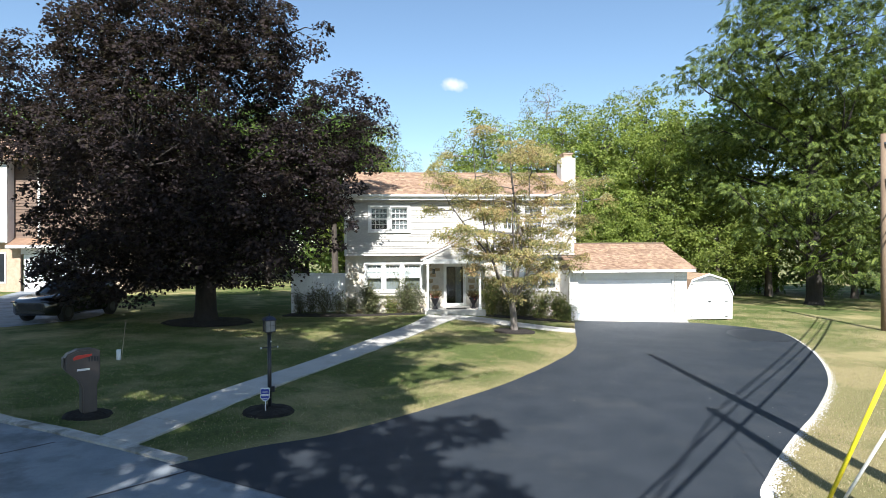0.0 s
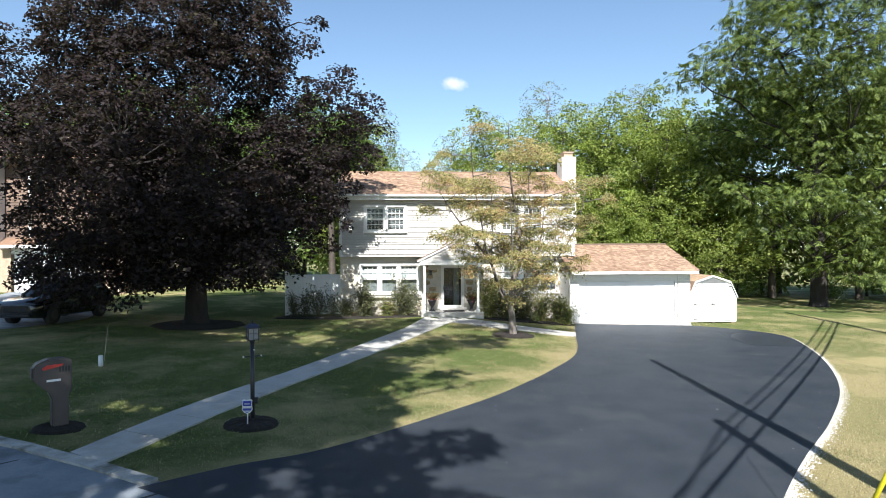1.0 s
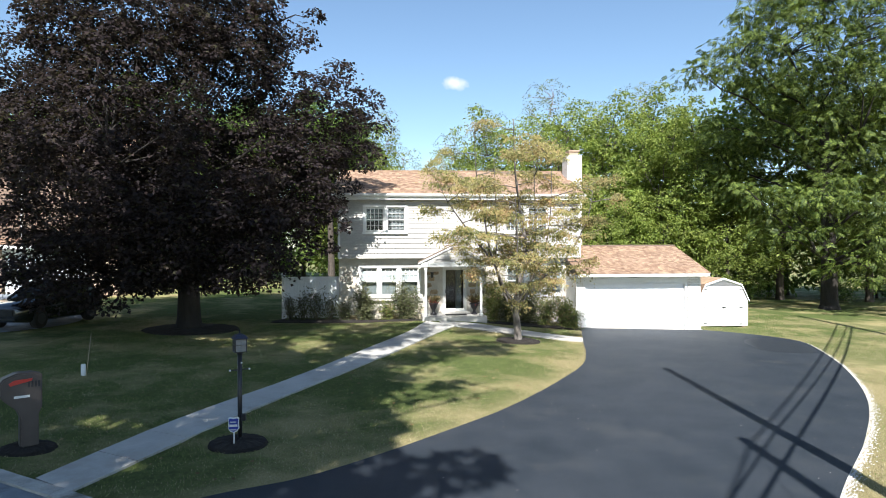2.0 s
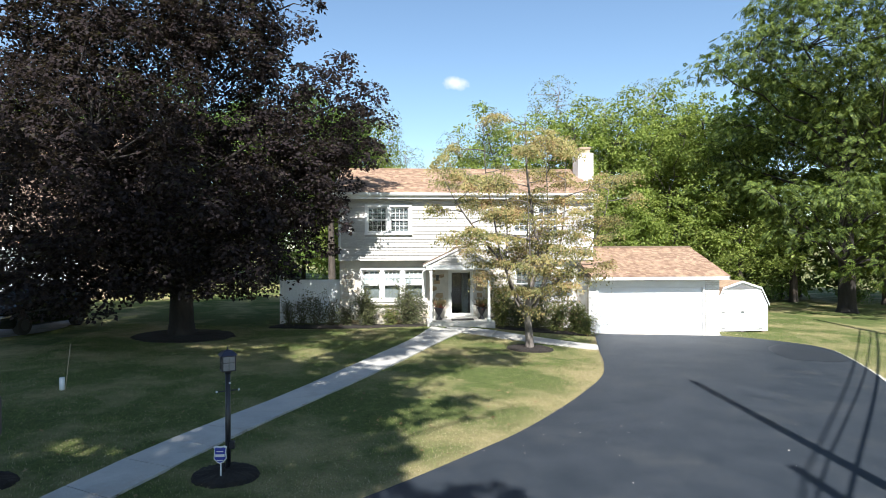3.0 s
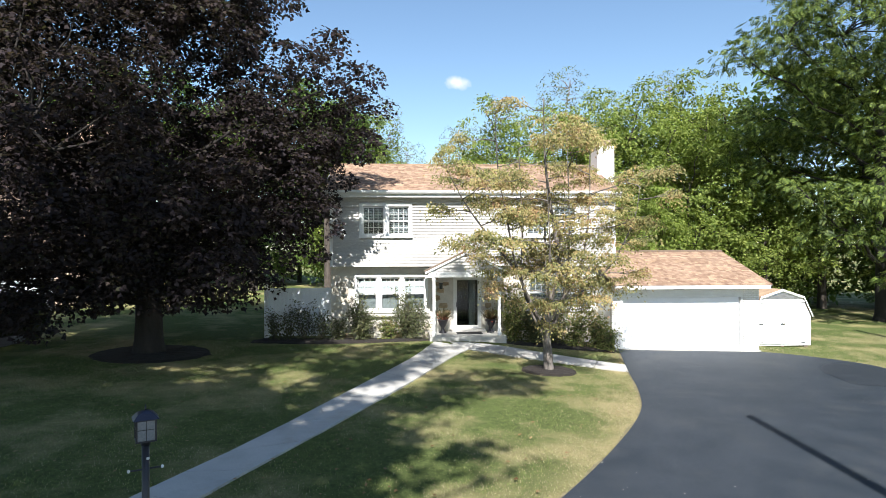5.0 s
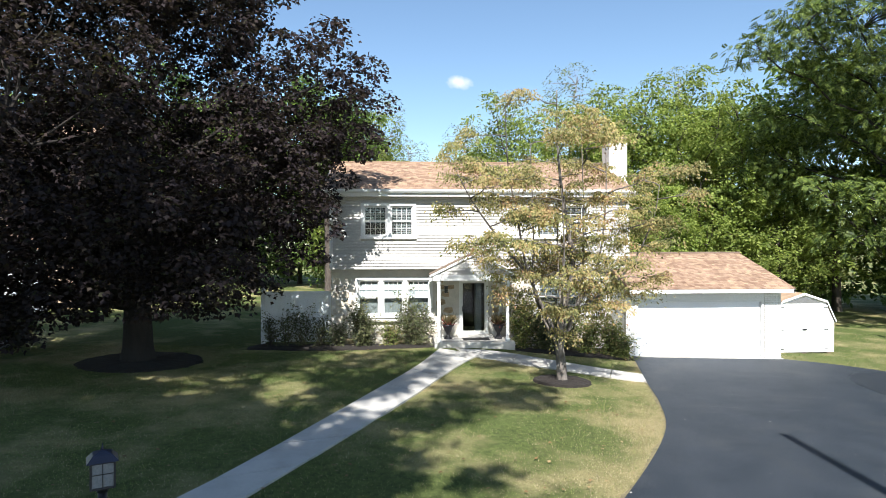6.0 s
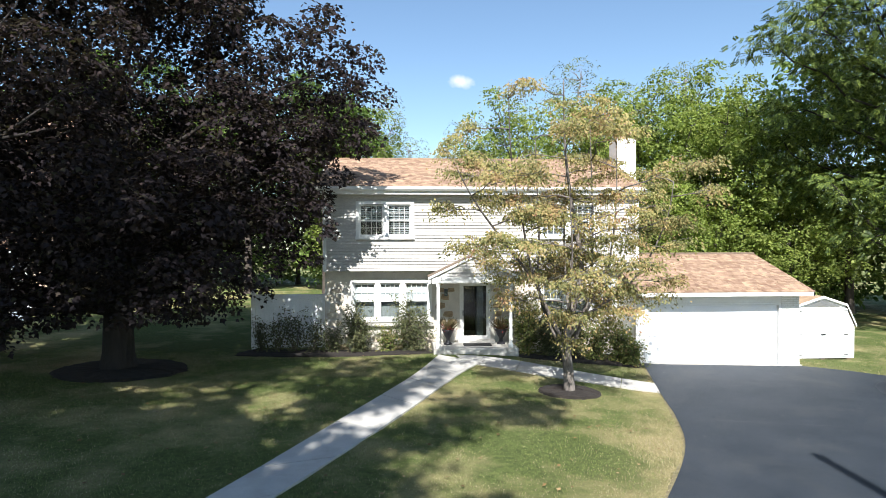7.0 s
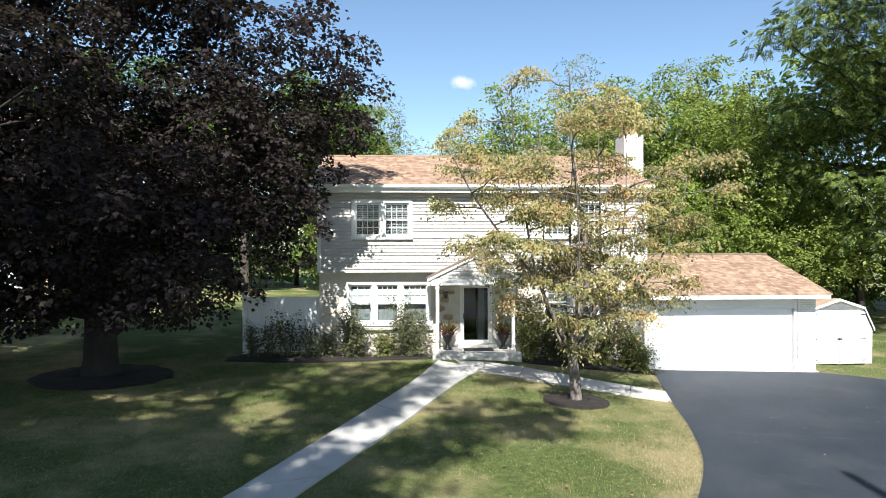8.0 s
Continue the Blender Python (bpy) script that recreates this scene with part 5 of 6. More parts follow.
for sx in (-0.17, 0.17):
    bm = bmesh.new()
    bmesh.ops.create_uvsphere(bm, u_segments=10, v_segments=6, radius=0.019, matrix=spin @ Matrix.Translation((sx, 0, 1.28)))
    part("knob", bm, WHITE, lamp)
bm = bmesh.new()
for sx in (-1, 1):
    for sy in (-1, 1):
        box(bm, sx * 0.12 - 0.011, sx * 0.12 + 0.011, sy * 0.12 - 0.011, sy * 0.12 + 0.011, 1.70, 1.97, head)
box(bm, -0.131, 0.131, -0.131, 0.131, 1.685, 1.705, head)
for sx in (-1, 1):
    box(bm, sx * 0.12 - 0.006, sx * 0.12 + 0.006, -0.12, 0.12, 1.955, 1.975, head)
    box(bm, -0.12, 0.12, sx * 0.12 - 0.006, sx * 0.12 + 0.006, 1.955, 1.975, head)
    box(bm, sx * 0.121 - 0.004, sx * 0.121 + 0.004, -0.004, 0.004, 1.70, 1.96, head)
    box(bm, -0.004, 0.004, sx * 0.121 - 0.004, sx * 0.121 + 0.004, 1.70, 1.96, head)
    box(bm, sx * 0.121 - 0.004, sx * 0.121 + 0.004, -0.12, 0.12, 1.84, 1.848, head)
    box(bm, -0.12, 0.12, sx * 0.121 - 0.004, sx * 0.121 + 0.004, 1.84, 1.848, head)
lf = part("lantern_frame", bm, BLACK_METAL, lamp)
FROSTED = surface("frosted_glass", (0.16, 0.17, 0.18), (0.22, 0.23, 0.24), 0.25, 4, 60, 0.1)
for sx in (-1, 1):
    for d in ((sx * 0.113 - 0.002, sx * 0.113 + 0.002, -0.11, 0.11), (-0.11, 0.11, sx * 0.113 - 0.002, sx * 0.113 + 0.002)):
        bm = bmesh.new()
        box(bm, *d, 1.706, 1.955, head)
        part("lantern_pane", bm, FROSTED, lf, "pale frosted pane")
bm = bmesh.new()
ring = [bm.verts.new(head @ Vector((x * 0.165, y * 0.165, 1.975))) for x, y in ((-1, -1), (1, -1), (1, 1), (-1, 1))]
mid = [bm.verts.new(head @ Vector((x * 0.10, y * 0.10, 2.045))) for x, y in ((-1, -1), (1, -1), (1, 1), (-1, 1))]
tip = [bm.verts.new(head @ Vector((x * 0.03, y * 0.03, 2.075))) for x, y in ((-1, -1), (1, -1), (1, 1), (-1, 1))]
for a, b in ((ring, mid), (mid, tip)):
    for k in range(4):
        bm.faces.new((a[k], a[(k + 1) % 4], b[(k + 1) % 4], b[k]))
bm.faces.new(ring[::-1])
bm.faces.new(tip)
tube(bm, [(LX, LY, LZ + 1.93), (LX, LY, LZ + 1.955), (LX, LY, LZ + 1.97), (LX, LY, LZ + 2.0)], [0.009, 0.012, 0.009, 0.003], 8)
part("lantern_roof", bm, surface("blue_black_metal", (0.012, 0.014, 0.032), (0.018, 0.02, 0.042), 0.35, 5, 80, 0.05), lamp, "dark blue metal lantern roof with finial")
part("photo_cell", boxes((LX + 0.03, LX + 0.055, LY - 0.05, LY - 0.03, LZ + 1.40, LZ + 1.42)), WHITE, lamp)
part("outlet_box", boxes((LX + 0.03, LX + 0.11, LY - 0.05, LY + 0.03, LZ + 0.36, LZ + 0.48), bevel=0.008), BLACK_METAL, lamp)

# ---- yard sign ----
SX, SY = -5.77, 9.62
SZ = ground_z(SX, SY)
sign = thing("yard_sign", (SX, SY, SZ), "small blue shield-shaped yard sign on a white stake", "sign")
bm = bmesh.new()
tube(bm, [(SX, SY, SZ - 0.1), (SX, SY, SZ + 0.36)], [0.012, 0.012], 8)
part("stake", bm, WHITE, sign)
SHIELD = [(-0.075, 0.17), (-0.115, 0.15), (-0.10, 0.06), (-0.115, -0.06), (-0.06, -0.125), (0, -0.15), (0.06, -0.125), (0.115, -0.06), (0.10, 0.06), (0.115, 0.15), (0.075, 0.17), (0, 0.155)]
for nm, f, y, mt in (("sign_border", 0.86, 0.0, WHITE), ("sign_face", 0.72, -0.012, BLUE_PAINT)):
    bm = bmesh.new()
    prism(bm, [(SX + u * f, SZ + 0.42 + v * f) for u, v in SHIELD], "y", SY - 0.03 + y, SY - 0.018 + y)
    face = part(nm, bm, mt, sign)
part("sign_bar", boxes((SX - 0.07, SX + 0.07, SY - 0.046, SY - 0.0425, SZ + 0.40, SZ + 0.44), (SX - 0.05, SX + 0.05, SY - 0.046, SY - 0.0425, SZ + 0.475, SZ + 0.49), (SX - 0.05, SX + 0.05, SY - 0.046, SY - 0.0425, SZ + 0.34, SZ + 0.355)), WHITE, face)

# ---- mailbox ----
MX, MY = -9.15, 9.58
mail = thing("mailbox", (0, 0, 0), "brown plastic post-mounted mailbox with a red flag", "mailbox")
PROFILE = [(-0.06, -0.1), (-0.06, 0.62), (0.0, 0.75), (0.0, 1.24), (-0.01, 1.29), (-0.16, 1.335), (-0.42, 1.34), (-0.62, 1.27), (-0.68, 1.20), (-0.69, 0.98), (-0.62, 0.90), (-0.42, 0.72), (-0.36, 0.58), (-0.36, -0.1)]
bm = bmesh.new()
prism(bm, PROFILE, "y", -0.15, 0.15)
bmesh.ops.bevel(bm, geom=[e for e in bm.edges if abs((e.verts[0].co - e.verts[1].co).y) < 0.01], offset=0.025, segments=2, affect="EDGES")
part("mailbox_body", bm, BROWN_PLASTIC, mail)
part("mailbox_door", boxes((-0.715, -0.688, -0.11, 0.11, 1.0, 1.20), bevel=0.01), BROWN_PLASTIC, mail)
bm = bmesh.new()
prism(bm, [(-0.52, 1.14), (-0.18, 1.20), (-0.16, 1.24), (-0.46, 1.23), (-0.54, 1.18)], "y", -0.166, -0.152)
part("flag", bm, RED_PAINT, mail, "red flag laid flat")
part("number_bar", boxes(*[(-0.24 + i * 0.055, -0.205 + i * 0.055, -0.157, -0.1515, 1.09, 1.19) for i in range(4)]), BLACK_METAL, mail)
part("name_strip", boxes((-0.46, -0.21, -0.158, -0.1515, 0.925, 0.965)), WHITE, mail)
mail.matrix_basis = pose(MX + 0.10, MY + 0.14, ground_z(MX, MY), 0, 0, 38) @ Matrix.Diagonal((0.88, 0.9, 1, 1))

# ---- marker rod ----
RX, RY = -11.08, 15.4
rod = thing("utility_marker", (RX, RY, ground_z(RX, RY)), "white pipe stub with a thin marker rod in the lawn", "marker")
bm = bmesh.new()
tube(bm, [(RX - 0.12, RY, 0.2), (RX - 0.12, RY, 0.60)], [0.06, 0.06], 12)
part("pipe_stub", bm, WHITE, rod)
bm = bmesh.new()
tube(bm, [(RX - 0.05, RY, 0.25), (RX + 0.08, RY, 1.40)], [0.010, 0.008], 6)
part("rod", bm, surface("tan_rod", (0.42, 0.33, 0.22), (0.5, 0.4, 0.28), 0.6, 4, 50, 0), rod)

# ---- utility poles, guys and cables ----


def pole(x, y, h, label, arm=True, lean=0.0):
    z = ground_z(x, y)
    p = thing("utility_pole", (x, y, z), label, "utility pole", "utility poles")
    bm = bmesh.new()
    tube(bm, [(x, y, z - 0.3), (x + lean * 0.5, y, z + h * 0.5), (x + lean, y, z + h)], [0.17, 0.145, 0.115], 12)
    part("pole_shaft", bm, WOOD_POLE, p)
    if arm:
        part("bracket", boxes((x + lean - 0.06, x + lean + 0.06, y - 0.3, y + 0.3, z + h - 0.5, z + h - 0.4)), STEEL, p)
    return p


pole(4.36, 4.15, 12.65, "tall weathered wooden utility pole beside the drive", True, -0.4)
pole(2.75, -0.3, 10.5, "weathered wooden guyed pole beside the drive mouth", False)
far_pole = pole(19.0, 23.5, 9.0, "weathered wooden utility pole on the far lawn")
part("side_arm", boxes((18.94, 19.06, 20.85, 23.5, 6.42, 6.56)), WOOD_POLE, far_pole)


def cable(name, a, b, sag, r, label, bulge=()):
    c = thing(name, a, label, "cable", "overhead cables")
    pts = [Vector(a).lerp(Vector(b), t / 14) - Vector((0, 0, sag * math.sin(math.pi * t / 14))) for t in range(15)]
    bm = bmesh.new()
    tube(bm, pts, [r] * 15, 6)
    part("strand", bm, BLACK_METAL, c)


FAR_B = (-15.0, -17.0)
for (x, y), far, h0, h1, r, txt in (((4.17, 4.15), (19.0, 21.0), 5.9, 6.45, 0.04, "thick black telephone cable"), ((4.15, 4.15), (19.0, 21.3), 6.6, 6.5, 0.025, "black telephone cable"), ((2.75, -0.3), (19.0, 21.9), 10.2, 6.6, 0.03, "black power cable")):
    z = ground_z(x, y)
    cable("overhead_cable", (x, y, z + h0), (*far, h1), 0.35, r, txt + " between the poles")
    cable("overhead_cable", (x, y, z + h0), (x + FAR_B[0], y + FAR_B[1], h1 + 0.3), 0.35, r, txt + " along the street")
for nm, mt, ax, bz, r, ln in (("yellow", YELLOW, 1.86, 10.1, 0.024, 2.9), ("white", WHITE, 1.96, 7.9, 0.018, 2.5)):
    a = Vector((ax, 4.21, ground_z(ax, 4.21) - 0.05))
    b = Vector((2.75, -0.3, bz))
    g = thing("guy_wire", a, f"steel guy wire with a {nm} plastic guard", "guy wire", "guys of the pole")
    bm = bmesh.new()
    tube(bm, [a, b], [0.006, 0.006], 6)
    part("strand", bm, STEEL, g)
    bm = bmesh.new()
    tube(bm, [a.lerp(b, 0.02), a + (b - a).normalized() * ln], [r, r], 10)
    part("guard", bm, mt, g, f"{nm} plastic guard")

# ---- black car ----


def car():
    top = thing("car", (0, 0, 0), "black sport utility car parked on the neighbouring drive", "car")
    # half outlines across, from nose to tail: x, half width, heights of sill, belt, top, half width at top
    secs = [(-2.30, 0.62, 0.42, 0.72, 0.78, 0.55), (-2.22, 0.80, 0.30, 0.80, 0.88, 0.70), (-1.9, 0.90, 0.26, 0.86, 0.97, 0.80), (-1.1, 0.93, 0.26, 0.92, 1.06, 0.82), (-0.85, 0.93, 0.26, 0.95, 1.10, 0.80),
            (0.0, 0.94, 0.26, 0.98, 1.12, 0.82), (1.2, 0.94, 0.26, 1.00, 1.14, 0.82), (1.9, 0.92, 0.28, 1.02, 1.14, 0.80), (2.25, 0.86, 0.36, 0.98, 1.08, 0.74), (2.32, 0.70, 0.46, 0.90, 1.0, 0.62)]
    bm = bmesh.new()
    rings = []
    for x, w, s, b, t, wt in secs:
        half = [(w * 0.86, s), (w, s + 0.12), (w, b - 0.12), (w * 0.985, b), (wt, t)]
        pts = [(x, -p[0], p[1]) for p in half] + [(x, p[0], p[1]) for p in half[::-1]]
        rings.append([bm.verts.new(p) for p in pts])
    for a, b in zip(rings, rings[1:]):
        for k in range(10):
            bm.faces.new((a[k], b[k], b[(k + 1) % 10], a[(k + 1) % 10])).smooth = True
    bm.faces.new(rings[0])
    bm.faces.new(rings[-1][::-1])
    bmesh.ops.recalc_face_normals(bm, faces=bm.faces[:])
    body = part("body", bm, CAR_PAINT, None)
    body.parent = top
    cab = [(-1.0, 0.80, 1.06, 1.09), (-0.25, 0.76, 1.08, 1.58), (0.25, 0.72, 1.08, 1.66), (1.2, 0.72, 1.08, 1.66), (1.75, 0.72, 1.08, 1.58), (2.2, 0.74, 1.04, 1.10)]
    bm = bmesh.new()
    rings = [[bm.verts.new(p) for p in ((x, -0.82, lo), (x, -w * (0.88 if hi > 1.3 else 1), hi - 0.04), (x, -w * 0.7, hi), (x, w * 0.7, hi), (x, w * (0.88 if hi > 1.3 else 1), hi - 0.04), (x, 0.82, lo))] for x, w, lo, hi in cab]
    for a, b in zip(rings, rings[1:]):
        for k in range(6):
            bm.faces.new((a[k], b[k], b[(k + 1) % 6], a[(k + 1) % 6]))
    bm.faces.new(rings[0])
    bm.faces.new(rings[-1][::-1])
    bmesh.ops.recalc_face_normals(bm, faces=bm.faces[:])
    cabin = part("cabin", bm, DARK_GLASS, None, "dark tinted window band")
    cabin.parent = top
    bm = bmesh.new()
    box(bm, -0.2, 1.75, -0.56, 0.56, 1.64, 1.675)
    rf = part("roof_panel", bm, CAR_PAINT, None)
    rf.parent = top
    for sy in (-1, 1):
        for pts, r in (([(-1.0, sy * 0.82, 1.07), (-0.25, sy * 0.70, 1.56), (0.25, sy * 0.65, 1.655), (1.2, sy * 0.65, 1.655), (1.75, sy * 0.65, 1.57), (2.2, sy * 0.76, 1.08)], 0.035), ([(0.45, sy * 0.74, 1.08), (0.5, sy * 0.64, 1.64)], 0.03), ([(1.35, sy * 0.74, 1.08), (1.3, sy * 0.64, 1.64)], 0.03)):
            bm = bmesh.new()
            tube(bm, pts, [r] * len(pts), 6)
            o = part("pillar", bm, CAR_PAINT, None)
            o.parent = top
        bm = bmesh.new()
        tube(bm, [(-0.1, sy * 0.55, 1.66), (0.0, sy * 0.55, 1.72), (1.5, sy * 0.55, 1.72), (1.6, sy * 0.55, 1.66)], [0.018] * 4, 6)
        o = part("roof_rail", bm, STEEL, None)
        o.parent = top
        o = part("side_mirror", boxes((-0.72, -0.55, sy * 0.94 if sy > 0 else -1.08, 1.08 if sy > 0 else -0.94, 1.02, 1.15), bevel=0.02), CAR_PAINT, None)
        o.parent = top
        o = part("headlight", boxes((-2.31, -2.05, sy * 0.74 - 0.12, sy * 0.74 + 0.12, 0.79, 0.84), bevel=0.02), DARK_GLASS, None)
        o.parent = top
        for x in (-1.42, 1.42):
            bm = bmesh.new()
            tube(bm, [(x, sy * 0.70, 0.36), (x, sy * 0.73, 0.36), (x, sy * 0.93, 0.36), (x, sy * 0.955, 0.36)], [0.33, 0.36, 0.36, 0.33], 24)
            w = part("wheel", bm, TYRE, None)
            w.parent = top
            bm = bmesh.new()
            tube(bm, [(x, sy * 0.94, 0.36), (x, sy * 0.962, 0.36)], [0.23, 0.20], 12)
            r = part("rim", bm, BLACK_METAL, w)
    o = part("grille", boxes((-2.335, -2.28, -0.5, 0.5, 0.52, 0.74), bevel=0.02), TYRE, None)
    o.parent = top
    o = part("bumper_trim", boxes((-2.33, -2.2, -0.6, 0.6, 0.36, 0.42), bevel=0.01), TYRE, None)
    o.parent = top
    return top


suv = car()
suv.matrix_basis = pose(-17.5, 25.0, ground_z(-17.5, 25.0) + 0.02, 0, 0, 80) @ Matrix.Diagonal((1.0, 1.02, 1.04, 1))

# ---- neighbouring house ----
NY = 38.0
nb = thing("neighbour_house", (-25.0, 42.0, 1.0), "neighbouring house with brown and white siding and a white garage door", "house")
part("brick_wall", boxes((-33.0, -27.35, NY, NY + 0.3, 0.4, 4.1)), TAN_BRICK, nb, "tan brick ground floor wall")
part("side_wall", boxes((-22.2, -20.5, NY, NY + 0.3, 0.4, 3.7)), TAN_BRICK, nb)
part("header", boxes((-27.34, -22.2, NY + 0.02, NY + 0.3, 3.35, 3.9)), WHITE, nb)
ngd = part("garage_door", boxes((-27.2, -22.3, NY + 0.1, NY + 0.14, 0.9, 3.34)), GARAGE_WHITE, nb, "white overhead garage door")
for i in range(4):
    part("door_panel", boxes((-27.18, -22.32, NY + 0.07, NY + 0.099, 0.93 + i * 0.6, 1.5 + i * 0.6), bevel=0.008), GARAGE_WHITE, ngd)
part("upper_wall", boxes((-33.0, -20.5, NY + 0.32, NY + 0.6, 4.05, 9.4)), BROWN_SIDING, nb)
for i in range(25):
    z = 4.2 + i * 0.205
    bm = bmesh.new()
    prism(bm, [(NY + 0.318, z), (NY + 0.26, z), (NY + 0.30, z + 0.2), (NY + 0.318, z + 0.2)], "x", -27.85, -20.5)
    part("siding_board", bm, BROWN_SIDING, nb)
    bm = bmesh.new()
    prism(bm, [(NY - 0.43, z), (NY - 0.47, z), (NY - 0.44, z + 0.2), (NY - 0.43, z + 0.2)], "x", -33.0, -28.0)
    part("siding_board", bm, WHITE, nb)
part("white_bay", boxes((-33.0, -28.0, NY - 0.428, NY + 0.3, 4.12, 9.4)), WHITE, nb, "white sided upper bay")
part("corner_board", boxes((-28.0, -27.86, NY - 0.48, NY + 0.25, 4.1, 9.4)), WHITE, nb)
part("downpipe", boxes((-26.35, -26.22, NY + 0.12, NY + 0.24, 4.4, 9.3)), WHITE, nb, "white downpipe")
bm = bmesh.new()
prism(bm, [(NY - 0.6, 3.78), (NY - 0.6, 3.92), (NY + 0.3, 4.42), (NY + 0.3, 4.28)], "x", -27.9, -20.3)
part("garage_eave", bm, SHINGLE, nb, "brown shingle eave over the garage")
part("eave_trim", boxes((-27.9, -20.3, NY - 0.64, NY - 0.602, 3.74, 3.94)), WHITE, nb)
bm = bmesh.new()
prism(bm, [(NY - 0.9, 9.3), (NY + 4.5, 11.6), (NY + 9.8, 9.3), (NY + 9.8, 9.5), (NY + 4.5, 11.8), (NY - 0.9, 9.5)], "x", -33.4, -20.1)
part("roof", bm, SHINGLE, nb)
part("gable_end", boxes((-20.8, -20.5, NY + 0.6, NY + 9.0, 0.4, 9.4)), BROWN_SIDING, nb)
nw = part("window", boxes((-29.6, -28.2, NY - 0.04, NY + 0.02, 1.5, 1.6), (-29.6, -28.2, NY - 0.04, NY + 0.02, 3.4, 3.5), (-29.6, -29.5, NY - 0.04, NY + 0.02, 1.6, 3.4), (-28.3, -28.2, NY - 0.04, NY + 0.02, 1.6, 3.4)), WHITE, nb)
part("pane", boxes((-29.5, -28.3, NY - 0.02, NY - 0.004, 1.6, 3.4)), DARK_GLASS, nw)
NDRIVE_A, NDRIVE_B = [(-27.4, 38.0), (-25.5, 31.0), (-25.0, 24.0), (-26.0, 18.3)], [(-22.0, 38.0), (-18.9, 31.0), (-16.6, 25.0), (-19.8, 19.6)]
tagged(part("neighbour_drive", strip(NDRIVE_A, NDRIVE_B, 6, 8, 0.02), STREET), "grey asphalt drive of the neighbouring house", "driveway", kind="structure")

# ---- pieces: stones, bricks, shingles ----
rng = np.random.default_rng(9)


def stone_mesh(w, h, d, material, seed):
    r = np.random.default_rng(seed)
    bm = bmesh.new()
    n = 8
    ang = [k * 2 * math.pi / n + r.uniform(-0.2, 0.2) for k in range(n)]
    out = []
    for a in ang:
        c, s = math.cos(a), math.sin(a)
        f = 1 / max(abs(c), abs(s)) ** 0.75 * r.uniform(0.86, 1.02)
        out.append((c * f * w / 2, s * f * h / 2))
    back = [bm.verts.new((x, 0.0, z)) for x, z in out]
    face = [bm.verts.new((x * 0.97, -d * 0.7, z * 0.97)) for x, z in out]
    top = [bm.verts.new((x * 0.8, -d, z * 0.8)) for x, z in out]
    for a, b in ((back, face), (face, top)):
        for k in range(n):
            bm.faces.new((a[k], a[(k + 1) % n], b[(k + 1) % n], b[k]))
    bm.faces.new(top)
    bmesh.ops.recalc_face_normals(bm, faces=bm.faces[:])
    return to_mesh("stone", bm, material)


STONES = [stone_mesh(1.0, 1.0, 1.0, m, 50 + i) for i, m in enumerate([STONE] * 6 + [BROWN_STONE] * 5)]
z = 0.28
row = 0
while z < 3.0:
    h = float(rng.uniform(0.2, 0.32))
    x = HX0 + 0.05 + (row % 2) * 0.1
    while x < HX1 - 0.55:
        w = float(rng.uniform(0.26, 0.55))
        a, b = x, min(x + w, HX1 - 0.5)
        blocked = any(b > q[0] - 0.16 and a < q[1] + 0.16 and z + h > q[2] - 0.3 and z < q[3] + 0.14 for q in LOW_WIN) or (b > DOOR[0] - 0.04 and a < DOOR[1] + 0.04)
        porch = -1.9 < a and b < 0.95
        if porch and z < 0.62:
            blocked = True
        if not blocked and z + h < 3.1 and b - a > 0.15:
            k = int(rng.integers(6, 11)) if porch else int(rng.integers(0, 6)) if rng.random() < 0.9 else int(rng.integers(6, 11))
            f = 0.80 if porch else 0.95
            ob = new("stone", STONES[k])
            ob.parent = house
            ob.matrix_parent_inverse = ROOT["house"].inverted()
            ob.matrix_basis = pose((a + b) / 2, LOWER + 0.002, z + h / 2, 0, float(rng.uniform(-6, 6)), 0) @ Matrix.Diagonal(((b - a) * f, float(rng.uniform(0.02, 0.04)), h * f, 1))
        x += w + 0.01
    z += h + 0.01
    row += 1

BRICK = to_mesh("brick", boxes((-0.098, 0.098, -0.014, 0.0, -0.031, 0.031), bevel=0.003), WHITE_BRICK)
for pier, (x0, x1) in zip(PIERS, ((4.95, 5.27), (10.1, 10.72))):
    for r in range(33):
        zz = -0.08 + r * 0.0745
        x = x0 + 0.1 - (0.1 if r % 2 else 0)
        while x < x1 + 0.02:
            a, b = max(x - 0.098, x0), min(x + 0.098, x1)
            if b - a > 0.05:
                ob = new("brick", BRICK)
                ob.parent = pier
                ob.matrix_basis = pose((a + b) / 2, GY + 0.011, zz) @ Matrix.Diagonal(((b - a) / 0.196, float(rng.uniform(0.7, 1.3)), 1, 1))
            x += 0.208


def shingle_verts(x0, x1, y0, y1, zf, lift):
    """A tab lying on the slope: its butt edge stands proud."""
    return [(x0, y0, zf(y0) + lift), (x1, y0, zf(y0) + lift), (x1, y1, zf(y1) + 0.004), (x0, y1, zf(y1) + 0.004), (x0, y0, zf(y0) - 0.02), (x1, y0, zf(y0) - 0.02)]


SHINGLE_JOINED = surface("tan_shingle_tabs", (0.225, 0.150, 0.102), (0.36, 0.255, 0.18), 0.9, 2.5, 110, 0.5, tones="island")


